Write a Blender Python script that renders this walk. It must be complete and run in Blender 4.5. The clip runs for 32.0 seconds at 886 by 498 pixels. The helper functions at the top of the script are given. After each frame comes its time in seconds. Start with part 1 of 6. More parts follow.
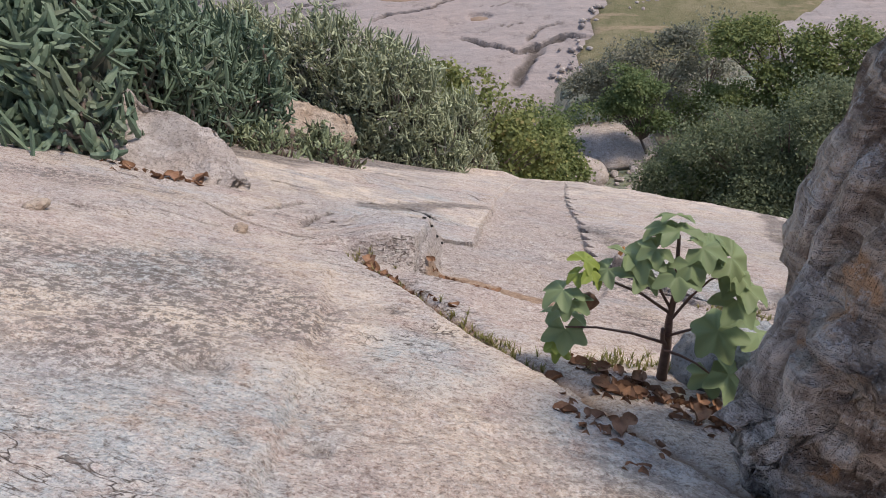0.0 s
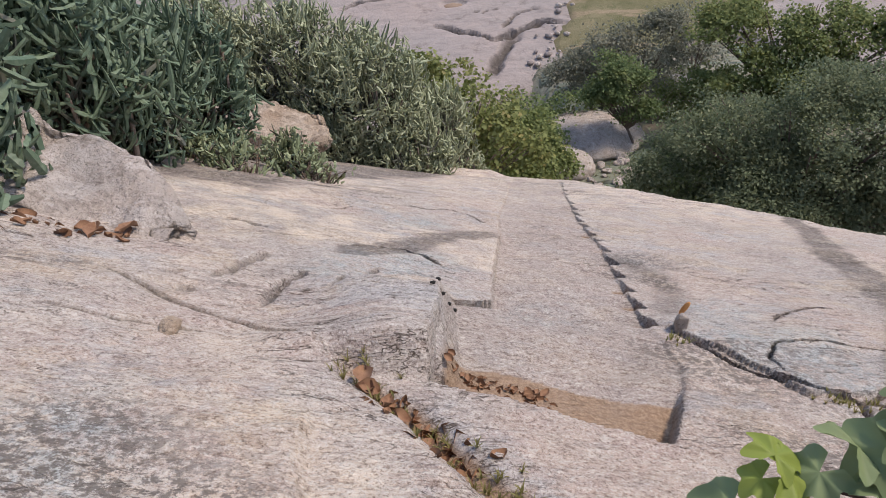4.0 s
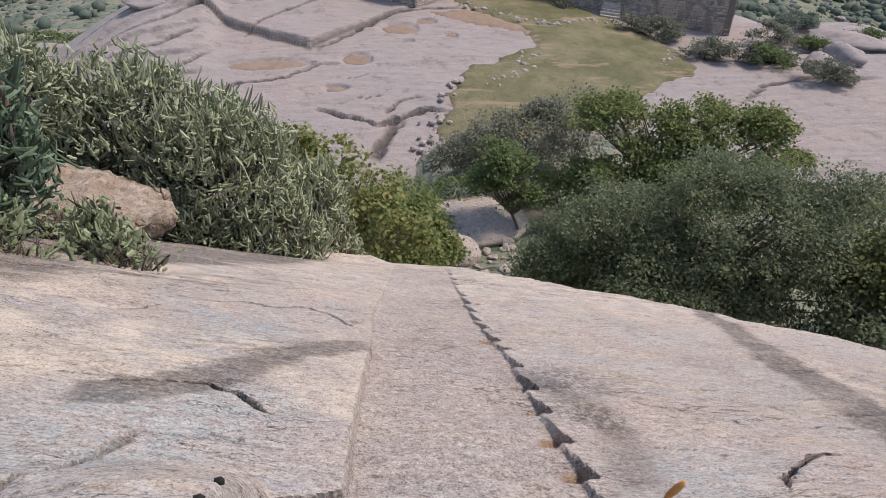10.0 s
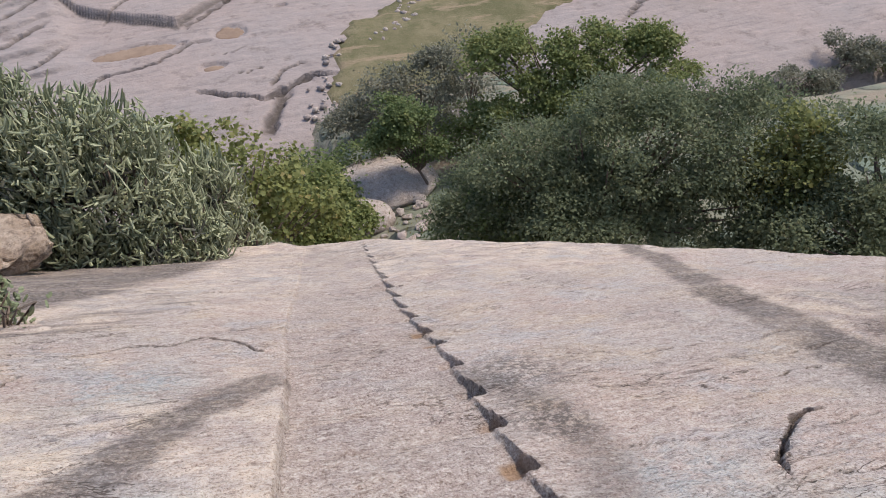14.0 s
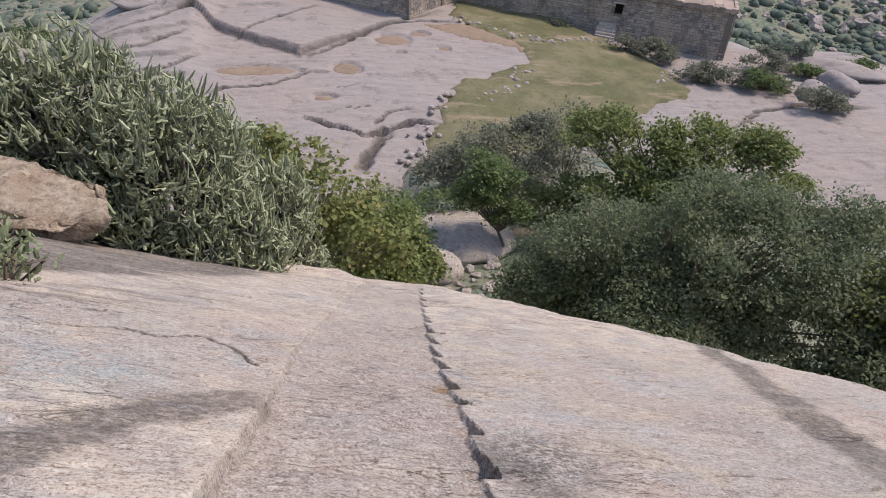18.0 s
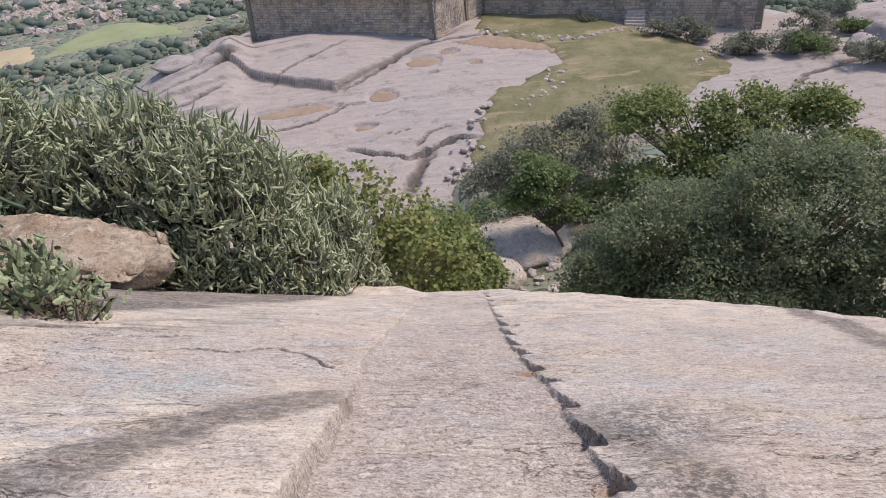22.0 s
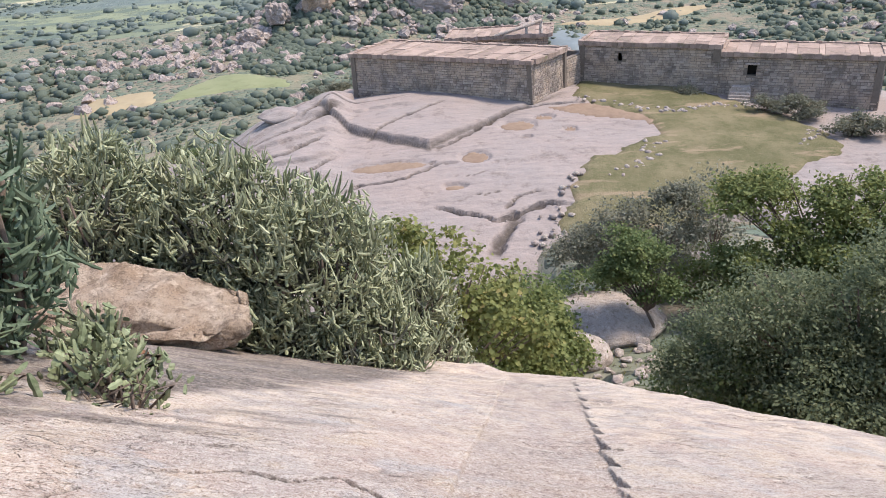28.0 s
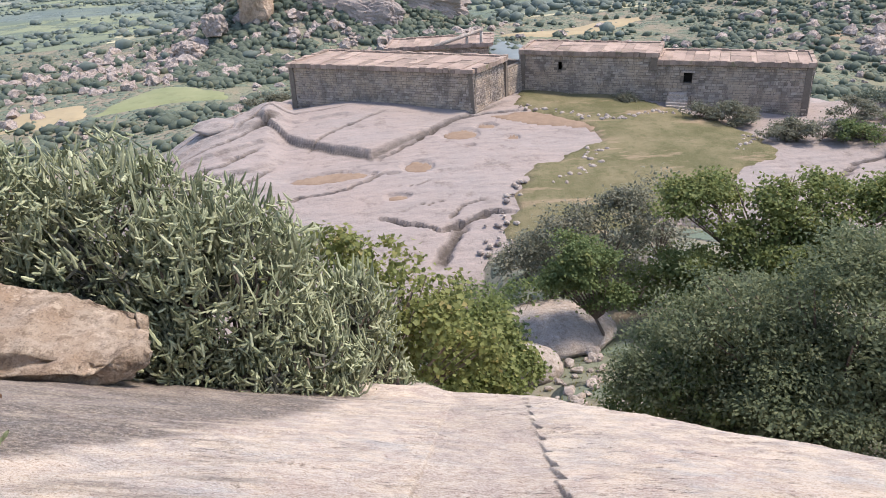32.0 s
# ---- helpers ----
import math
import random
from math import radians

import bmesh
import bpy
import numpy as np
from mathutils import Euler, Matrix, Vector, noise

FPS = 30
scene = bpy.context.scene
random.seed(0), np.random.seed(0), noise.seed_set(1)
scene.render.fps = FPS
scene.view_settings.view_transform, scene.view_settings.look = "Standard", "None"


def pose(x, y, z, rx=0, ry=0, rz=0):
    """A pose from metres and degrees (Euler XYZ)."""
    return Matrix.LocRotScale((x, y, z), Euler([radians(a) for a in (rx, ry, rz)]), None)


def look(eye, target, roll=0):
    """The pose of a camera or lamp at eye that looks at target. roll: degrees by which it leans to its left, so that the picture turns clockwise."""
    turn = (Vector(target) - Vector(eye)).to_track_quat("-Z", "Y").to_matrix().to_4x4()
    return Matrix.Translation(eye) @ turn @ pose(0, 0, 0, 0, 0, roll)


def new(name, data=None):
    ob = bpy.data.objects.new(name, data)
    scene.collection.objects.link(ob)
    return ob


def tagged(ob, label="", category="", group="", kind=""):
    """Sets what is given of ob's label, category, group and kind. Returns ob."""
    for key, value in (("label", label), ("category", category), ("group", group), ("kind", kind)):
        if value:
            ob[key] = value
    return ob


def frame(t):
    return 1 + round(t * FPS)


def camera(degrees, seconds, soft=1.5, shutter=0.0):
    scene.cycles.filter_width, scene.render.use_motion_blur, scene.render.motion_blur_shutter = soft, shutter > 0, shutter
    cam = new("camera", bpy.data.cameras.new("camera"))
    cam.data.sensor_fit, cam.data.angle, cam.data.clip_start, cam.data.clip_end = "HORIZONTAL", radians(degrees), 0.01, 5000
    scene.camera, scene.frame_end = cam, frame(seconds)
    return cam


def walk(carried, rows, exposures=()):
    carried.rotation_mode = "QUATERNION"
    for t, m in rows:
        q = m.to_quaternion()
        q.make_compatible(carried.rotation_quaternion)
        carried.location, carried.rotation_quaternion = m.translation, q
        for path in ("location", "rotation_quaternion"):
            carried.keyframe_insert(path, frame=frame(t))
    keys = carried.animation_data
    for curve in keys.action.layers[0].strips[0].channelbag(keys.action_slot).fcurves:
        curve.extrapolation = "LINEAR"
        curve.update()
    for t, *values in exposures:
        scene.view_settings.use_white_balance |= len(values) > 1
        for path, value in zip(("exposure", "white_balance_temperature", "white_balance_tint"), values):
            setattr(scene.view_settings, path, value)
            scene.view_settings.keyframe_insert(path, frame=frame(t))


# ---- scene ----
cam = camera(64.5, 32.0, 0.95)
PATH = [
    (0, (0.003, -0.007, 1.511), (-0.073, 1.506, 0.205), -4.4),
    (0.5, (0.04, 0.169, 1.405), (-0.077, 1.758, 0.196), -4.1),
    (1, (0.107, 0.318, 1.353), (-0.022, 1.876, 0.105), -2.9),
    (1.5, (0.03, 0.442, 1.351), (-0.085, 2.003, 0.107), -3.9),
    (2, (-0.136, 0.62, 1.337), (-0.21, 2.154, 0.056), -4.7),
    (2.5, (-0.131, 0.855, 1.152), (-0.349, 2.411, -0.086), -5.1),
    (3, (-0.136, 1.028, 1.143), (-0.204, 2.532, -0.174), -5.2),
    (3.5, (-0.236, 1.213, 1.067), (-0.259, 2.708, -0.26), -4.8),
    (5.5, (-0.215, 1.825, 0.701), (-0.155, 3.286, -0.664), -3.6),
    (6, (-0.297, 1.94, 0.664), (-0.096, 3.405, -0.683), -8.3),
    (6.5, (-0.319, 2.109, 0.511), (-0.249, 3.68, -0.726), -5.7),
    (7, (-0.249, 2.186, 0.448), (0.092, 3.678, -0.84), -6.1),
    (7.5, (-0.325, 2.307, 0.401), (0.166, 3.724, -0.923), -5.3),
    (8, (-0.263, 2.445, 0.256), (0.216, 3.939, -0.984), -1.7),
    (8.5, (-0.121, 2.543, 0.162), (0.441, 4.011, -1.074), -5.2),
    (9, (-0.131, 2.681, 0.134), (0.6, 4.076, -1.099), -1.6),
    (9.5, (-0.147, 2.837, 0.059), (0.494, 4.275, -1.174), 1.3),
    (10, (0.022, 3.014, -0.23), (0.351, 4.618, -1.377), 3.1),
    (10.5, (0.1, 3.101, -0.2), (0.466, 4.645, -1.417), -0.1),
    (11, (0.055, 3.222, -0.24), (0.429, 4.714, -1.517), -3.6),
    (11.5, (0.039, 3.265, -0.226), (0.396, 4.756, -1.51), -2.0),
    (12, (0.045, 3.275, -0.218), (0.41, 4.781, -1.482), -2.5),
    (12.5, (0.057, 3.305, -0.239), (0.483, 4.791, -1.508), -3.0),
    (13, (0.151, 3.481, -0.417), (0.517, 5.02, -1.641), -4.8),
    (13.5, (0.227, 3.586, -0.4), (0.672, 5.076, -1.657), -5.6),
    (14, (0.229, 3.669, -0.424), (0.765, 5.138, -1.671), -1.9),
    (14.5, (0.187, 3.893, -0.489), (0.787, 5.346, -1.726), -0.4),
    (16.5, (0.441, 3.906, -0.497), (1.025, 5.339, -1.763), 0.5),
    (17, (0.46, 3.994, -0.645), (0.783, 5.502, -1.918), 1.1),
    (17.5, (0.525, 4.048, -0.802), (0.763, 5.584, -2.061), 1.5),
    (18, (0.539, 4.144, -1.039), (0.903, 5.769, -2.148), 5.7),
    (18.5, (0.465, 4.153, -1.109), (0.637, 5.755, -2.294), 1.4),
    (19, (0.476, 4.102, -1.055), (0.685, 5.75, -2.168), 0.2),
    (19.5, (0.416, 4.063, -1.128), (0.558, 5.729, -2.225), 0.3),
    (20, (0.389, 4.193, -1.175), (0.35, 5.835, -2.316), -1.4),
    (20.5, (0.313, 4.248, -1.13), (0.233, 5.854, -2.32), -0.3),
    (21, (0.44, 4.266, -1.299), (0.498, 5.945, -2.384), -3.6),
    (21.5, (0.482, 4.252, -1.341), (0.618, 5.925, -2.427), -6.5),
    (22, (0.504, 4.189, -1.341), (0.712, 5.867, -2.408), -5.2),
    (22.5, (0.515, 4.148, -1.303), (0.78, 5.904, -2.222), -4.5),
    (23, (0.526, 4.15, -1.308), (0.844, 5.943, -2.134), -3.5),
    (23.5, (0.524, 4.137, -1.27), (0.874, 5.969, -1.991), -3.1),
    (24, (0.521, 4.057, -1.222), (0.848, 5.917, -1.88), -3.0),
    (24.5, (0.573, 4.133, -1.187), (0.836, 5.977, -1.915), 0.4),
    (25, (0.458, 4.377, -1.249), (0.613, 6.206, -2.046), 4.4),
    (25.5, (0.397, 4.585, -1.294), (0.228, 6.356, -2.207), -1.3),
    (27.5, (0.284, 4.857, -1.231), (0.29, 6.669, -2.077), -3.8),
    (28, (0.459, 4.985, -1.413), (0.456, 6.767, -2.321), -4.2),
    (28.5, (0.44, 5.102, -1.386), (0.503, 6.863, -2.332), -6.4),
    (29, (0.413, 5.234, -1.436), (0.527, 7.013, -2.343), -4.6),
    (29.5, (0.495, 5.39, -1.646), (0.541, 7.183, -2.53), -3.2),
    (30, (0.505, 5.517, -1.627), (0.63, 7.302, -2.52), -4.3),
    (30.5, (0.416, 5.643, -1.616), (0.533, 7.435, -2.497), -4.1),
    (31, (0.631, 5.733, -1.867), (0.561, 7.544, -2.712), -6.3),
    (31.5, (0.599, 5.915, -1.941), (0.61, 7.714, -2.815), -4.9),
    (32, (0.652, 6.086, -2.047), (0.803, 7.872, -2.934), -3.4),
]
EXPOSURES = [(0.0, 0.80, 7000, 14), (16.0, 0.84, 7000, 14), (22.0, 0.98, 7000, 14), (23.0, 1.20, 7000, 14), (24.0, 1.27, 7000, 14), (25.0, 1.32, 7000, 14), (28.0, 1.28, 7000, 14), (32.0, 1.31, 7100, 14)]
walk(cam, [(t, look(eye, target, roll)) for t, eye, target, roll in PATH], EXPOSURES)

# ---- world and sun ----
SUN_ELEVATION, SUN_AZIMUTH = radians(60), radians(84)
world = bpy.data.worlds.new("world")
scene.world = world
world.use_nodes = True
wn = world.node_tree.nodes
sky = wn.new("ShaderNodeTexSky")
sky.sky_type, sky.sun_disc = "NISHITA", False
sky.sun_elevation, sky.sun_rotation = SUN_ELEVATION, SUN_AZIMUTH
sky.air_density, sky.dust_density, sky.altitude = 1.0, 1.2, 600
wn["Background"].inputs["Strength"].default_value = 0.15
world.node_tree.links.new(sky.outputs["Color"], wn["Background"].inputs["Color"])
sun_data = bpy.data.lights.new("sun", "SUN")
sun_data.energy, sun_data.angle, sun_data.color = 2.0, radians(9), (1.0, 0.95, 0.87)
sun = new("sun", sun_data)
sun_dir = Vector((math.sin(SUN_AZIMUTH) * math.cos(SUN_ELEVATION), math.cos(SUN_AZIMUTH) * math.cos(SUN_ELEVATION), math.sin(SUN_ELEVATION)))
sun.matrix_world = look(tuple(sun_dir * 60), (0, 0, 0))

# ---- materials ----
class Nodes:
    """A small builder of node materials."""

    def __init__(self, name, roughness=0.85, specular=0.3):
        self.mat = bpy.data.materials.new(name)
        self.mat.use_nodes = True
        self.tree = self.mat.node_tree
        self.shader = self.tree.nodes["Principled BSDF"]
        self.shader.inputs["Roughness"].default_value = roughness
        self.shader.inputs["Specular IOR Level"].default_value = specular
        self.pos = self.tree.nodes.new("ShaderNodeNewGeometry").outputs["Position"]

    def link(self, a, b):
        self.tree.links.new(a, b)

    def coords(self, scale=(1, 1, 1), turn=(0, 0, 0)):
        n = self.tree.nodes.new("ShaderNodeMapping")
        n.inputs["Scale"].default_value = scale
        n.inputs["Rotation"].default_value = [radians(a) for a in turn]
        self.link(self.pos, n.inputs["Vector"])
        return n.outputs["Vector"]

    def noise(self, scale, detail=4, rough=0.6, vector=None, distort=0.0):
        n = self.tree.nodes.new("ShaderNodeTexNoise")
        n.inputs["Scale"].default_value, n.inputs["Detail"].default_value = scale, detail
        n.inputs["Roughness"].default_value, n.inputs["Distortion"].default_value = rough, distort
        self.link(vector or self.pos, n.inputs["Vector"])
        return n.outputs["Fac"]

    def cells(self, scale, vector=None):
        n = self.tree.nodes.new("ShaderNodeTexVoronoi")
        n.inputs["Scale"].default_value = scale
        self.link(vector or self.pos, n.inputs["Vector"])
        return n.outputs["Distance"]

    def ramp(self, value, low, high, a=0.0, b=1.0):
        n = self.tree.nodes.new("ShaderNodeMapRange")
        for key, v in (("From Min", low), ("From Max", high), ("To Min", a), ("To Max", b)):
            n.inputs[key].default_value = v
        self.link(value, n.inputs["Value"])
        return n.outputs["Result"]

    def math(self, op, a, b):
        n = self.tree.nodes.new("ShaderNodeMath")
        n.operation = op
        for socket, v in zip(n.inputs, (a, b)):
            if isinstance(v, (int, float)):
                socket.default_value = v
            else:
                self.link(v, socket)
        return n.outputs[0]

    def mix(self, fac, a, b, blend="MIX"):
        n = self.tree.nodes.new("ShaderNodeMix")
        n.data_type, n.blend_type = "RGBA", blend
        for socket, v in ((n.inputs["Factor"], fac), (n.inputs["A"], a), (n.inputs["B"], b)):
            if isinstance(v, tuple):
                socket.default_value = (*v, 1)
            elif isinstance(v, (int, float)):
                socket.default_value = v
            else:
                self.link(v, socket)
        return n.outputs["Result"]

    def attr(self, name):
        n = self.tree.nodes.new("ShaderNodeAttribute")
        n.attribute_name = name
        return n.outputs["Fac"]

    def island(self):
        return self.tree.nodes.new("ShaderNodeNewGeometry").outputs["Random Per Island"]

    def each(self):
        return self.tree.nodes.new("ShaderNodeObjectInfo").outputs["Random"]

    def up(self):
        n = self.tree.nodes.new("ShaderNodeSeparateXYZ")
        self.link(self.tree.nodes.new("ShaderNodeNewGeometry").outputs["Normal"], n.inputs[0])
        return n.outputs["Z"]

    def bump(self, height, distance, strength=1.0):
        n = self.tree.nodes.new("ShaderNodeBump")
        n.inputs["Distance"].default_value, n.inputs["Strength"].default_value = distance, strength
        self.link(height, n.inputs["Height"])
        old = self.shader.inputs["Normal"]
        if old.is_linked:
            self.link(old.links[0].from_socket, n.inputs["Normal"])
        self.link(n.outputs["Normal"], old)

    def done(self, colour):
        if isinstance(colour, tuple):
            self.shader.inputs["Base Color"].default_value = (*colour, 1)
        else:
            self.link(colour, self.shader.inputs["Base Color"])
        return self.mat


def slope_granite():
    """Weathered pinkish granite: crystals, thin scales, lichen, water stains, worn treads, soil in the hollows."""
    m = Nodes("slope_granite", 0.88, 0.22)
    grain = m.noise(75, 3, 0.75)
    crystal = m.cells(60)
    pock = m.noise(24, 4, 0.75, m.coords((1, 1.7, 1.7), (0, 0, -10)), 0.3)
    sheet = m.noise(1.0, 5, 0.65, m.coords((1.5, 7.5, 7.5), (0, 0, -8)), 0.7)
    patch = m.noise(0.6, 4, 0.6)
    small = m.noise(4, 5, 0.65)
    c = m.mix(m.ramp(patch, 0.42, 0.58), (0.575, 0.445, 0.375), (0.535, 0.455, 0.405))
    warm = m.noise(1.3, 5, 0.65, m.coords((1, 1.3, 1.3), (0, 0, 55)))
    c = m.mix(m.ramp(warm, 0.53, 0.62, 0, 0.6), c, (0.66, 0.51, 0.37))
    c = m.mix(m.ramp(warm, 0.46, 0.37, 0, 0.45), c, (0.545, 0.40, 0.355))
    c = m.mix(m.ramp(sheet, 0.52, 0.70, 0, 0.5), c, (0.67, 0.575, 0.50))
    c = m.mix(m.ramp(sheet, 0.45, 0.28, 0, 0.45), c, (0.40, 0.315, 0.275))
    c = m.mix(m.ramp(small, 0.54, 0.70, 0, 0.35), c, (0.56, 0.42, 0.33))
    c = m.mix(m.ramp(small, 0.46, 0.32, 0, 0.35), c, (0.43, 0.375, 0.35))
    blotch = m.noise(1.7, 6, 0.7)
    c = m.mix(m.ramp(blotch, 0.55, 0.66, 0, 0.45), c, (0.36, 0.285, 0.25))
    c = m.mix(m.ramp(blotch, 0.45, 0.36, 0, 0.45), c, (0.71, 0.60, 0.51))
    bloom = m.noise(0.75, 6, 0.75, m.coords((1, 1.4, 1.4), (0, 0, 30)))
    c = m.mix(m.ramp(bloom, 0.55, 0.62, 0, 0.5), c, (0.47, 0.47, 0.48))
    # warm cream tone, in part standing for sun on the lower slope
    warm_sun = m.math("MULTIPLY", m.attr("warm_sun"), m.ramp(m.noise(3, 4), 0.42, 0.62))
    c = m.mix(m.math("MULTIPLY", warm_sun, 0.8), c, (0.92, 0.745, 0.575))
    lichen = m.math("MULTIPLY", m.attr("lichen"), m.ramp(m.noise(6, 6, 0.8), 0.40, 0.58))
    c = m.mix(m.math("MULTIPLY", lichen, 0.8), c, (0.455, 0.49, 0.49))
    tread = m.math("MULTIPLY", m.attr("tread"), m.ramp(m.noise(2.2, 5, 0.7), 0.25, 0.6, 0.55, 1.0))
    c = m.mix(m.math("MULTIPLY", tread, 0.62), c, (0.405, 0.325, 0.29))
    c = m.mix(m.ramp(pock, 0.55, 0.62, 0, 0.6), c, (0.76, 0.67, 0.59))
    c = m.mix(m.ramp(pock, 0.46, 0.37, 0, 0.85), c, (0.54, 0.49, 0.46), "MULTIPLY")
    flake = m.noise(9, 5, 0.75, m.coords((1, 2.6, 2.6), (0, 0, -6)), 0.4)
    c = m.mix(m.ramp(flake, 0.54, 0.64, 0, 0.45), c, (0.74, 0.65, 0.57))
    c = m.mix(m.ramp(flake, 0.46, 0.36, 0, 0.6), c, (0.60, 0.54, 0.51), "MULTIPLY")
    c = m.mix(m.ramp(grain, 0.55, 0.62, 0, 0.5), c, (0.80, 0.73, 0.66))
    c = m.mix(m.ramp(grain, 0.44, 0.38, 0, 0.8), c, (0.46, 0.42, 0.40), "MULTIPLY")
    fissure = m.noise(1.0, 4, 0.6, m.coords((0.9, 5.5, 5.5), (0, 0, -5)), 1.0)
    line = m.math("ABSOLUTE", m.math("SUBTRACT", fissure, 0.5), 0.0)
    gap = m.math("MULTIPLY", m.ramp(line, 0.0085, 0.0025), m.ramp(m.noise(0.9, 3), 0.50, 0.58))
    c = m.mix(m.math("MULTIPLY", gap, 0.85), c, (0.13, 0.095, 0.075))
    crust = m.math("MULTIPLY", m.attr("crust"), m.ramp(m.noise(22, 5, 0.85), 0.47, 0.54))
    c = m.mix(m.math("MULTIPLY", crust, 0.85), c, (0.17, 0.14, 0.122))
    stain_dark = m.math("MULTIPLY", m.attr("stain_dark"), m.ramp(m.noise(22, 5, 0.85), 0.40, 0.56, 0.45, 1.0))
    c = m.mix(m.math("MULTIPLY", stain_dark, 0.95), c, (0.115, 0.094, 0.084))
    soil = m.math("MULTIPLY", m.attr("soil"), m.ramp(small, 0.2, 0.5, 0.7, 1))
    c = m.mix(soil, c, m.mix(m.ramp(m.noise(40, 4, 0.8), 0.42, 0.60), (0.33, 0.21, 0.14), (0.49, 0.335, 0.225)))
    c = m.mix(1.0, c, (0.745, 0.755, 0.76), "MULTIPLY")
    m.bump(sheet, 0.030, 0.7)
    m.bump(small, 0.022, 0.6)
    m.bump(gap, -0.02, 0.9)
    m.bump(flake, 0.018, 0.8)
    m.bump(pock, 0.018, 0.9)
    m.bump(crystal, 0.004, 0.6)
    m.bump(grain, 0.005, 0.9)
    return m.done(c)


def far_granite(name, a, b, dark, scale=1.0):
    """Bare granite seen from afar: pale faces, brown stains, dark seams."""
    m = Nodes(name, 0.9, 0.2)
    big = m.noise(0.09 * scale, 5, 0.6)
    mid = m.noise(0.5 * scale, 6, 0.7, m.coords((1, 1, 3)))
    c = m.mix(m.ramp(big, 0.35, 0.65), a, b)
    c = m.mix(m.ramp(mid, 0.45, 0.33, 0, 0.7), c, dark)
    streak = m.noise(1.0, 6, 0.75, m.coords((0.35 * scale, 1.6 * scale, 1.6 * scale), (0, 0, 35)))
    c = m.mix(m.ramp(streak, 0.52, 0.66, 0, 0.55), c, tuple(v * 0.62 for v in b))
    c = m.mix(m.ramp(streak, 0.46, 0.36, 0, 0.5), c, tuple(v * 1.28 for v in a))
    c = m.mix(m.ramp(m.noise(3 * scale, 4, 0.7), 0.5, 0.75, 0, 0.35), c, tuple(v * 1.25 for v in b))
    # mask darkens terrace seams and ledge faces
    c = m.mix(m.math("MULTIPLY", m.attr("stain_dark"), m.ramp(m.noise(1.3, 5, 0.75), 0.25, 0.5, 0.4, 1)), c, (0.085, 0.07, 0.06))
    m.bump(mid, 0.35 / scale, 0.7)
    m.bump(m.noise(6 * scale, 4, 0.7), 0.05 / scale, 0.7)
    return m.done(c)


def boulder_stone(name, a, b, scale=1.0):
    m = Nodes(name, 0.9, 0.2)
    big = m.noise(1.6 * scale, 5, 0.65)
    grain = m.noise(38 * scale, 4, 0.75)
    c = m.mix(m.ramp(big, 0.35, 0.65), a, b)
    c = m.mix(m.ramp(m.noise(5 * scale, 6, 0.8), 0.51, 0.58, 0, 0.65), c, tuple(v * 0.5 for v in a))
    c = m.mix(m.ramp(m.noise(3 * scale, 5, 0.75), 0.55, 0.61, 0, 0.6), c, tuple(min(v * 1.45, 0.75) for v in b))
    c = m.mix(m.ramp(grain, 0.58, 0.68, 0, 0.35), c, (0.55, 0.49, 0.43))
    c = m.mix(m.ramp(grain, 0.43, 0.36, 0, 0.7), c, (0.12, 0.10, 0.09))
    m.bump(m.noise(7 * scale, 6, 0.75), 0.09 / scale, 1.0)
    m.bump(m.noise(1.0, 5, 0.7, m.coords((2.5 * scale, 2.5 * scale, 14 * scale))), 0.04 / scale, 0.8)
    m.bump(grain, 0.008 / scale, 0.9)
    return m.done(c)


def layered_stone():
    """Grey weathered rock: upright furrows on one side, brown layers on the other, ochre scars."""
    m = Nodes("layered_stone", 0.9, 0.2)
    furrow = m.noise(1.0, 5, 0.65, m.coords((17, 17, 2.2), (0, 9, 0)), 0.4)
    layer = m.noise(1.0, 5, 0.65, m.coords((2.0, 2.0, 13), (0, -8, 0)), 0.4)
    grain = m.noise(55, 4, 0.75)
    split = m.tree.nodes.new("ShaderNodeSeparateXYZ")
    m.link(m.pos, split.inputs[0])
    side = m.math("ADD", split.outputs["X"], m.math("MULTIPLY", m.noise(3.5, 4, 0.6), 0.35))
    brown = m.ramp(side, 1.12, 1.24)
    c = m.mix(m.ramp(furrow, 0.40, 0.58), (0.27, 0.235, 0.205), (0.64, 0.585, 0.53))
    d = m.mix(m.ramp(layer, 0.42, 0.56), (0.19, 0.135, 0.10), (0.54, 0.43, 0.335))
    c = m.mix(brown, c, d)
    c = m.mix(m.ramp(m.noise(4.0, 3), 0.60, 0.65, 0, 0.75), c, (0.52, 0.29, 0.15))
    c = m.mix(m.ramp(m.noise(9, 5, 0.8), 0.55, 0.64, 0, 0.5), c, (0.60, 0.59, 0.57))
    c = m.mix(m.ramp(grain, 0.43, 0.36, 0, 0.45), c, (0.10, 0.085, 0.075))
    c = m.mix(m.ramp(grain, 0.57, 0.64, 0, 0.4), c, (0.72, 0.68, 0.63))
    m.bump(furrow, 0.09, 1.0)
    m.bump(layer, 0.08, 1.0)
    m.bump(grain, 0.008, 0.8)
    return m.done(c)


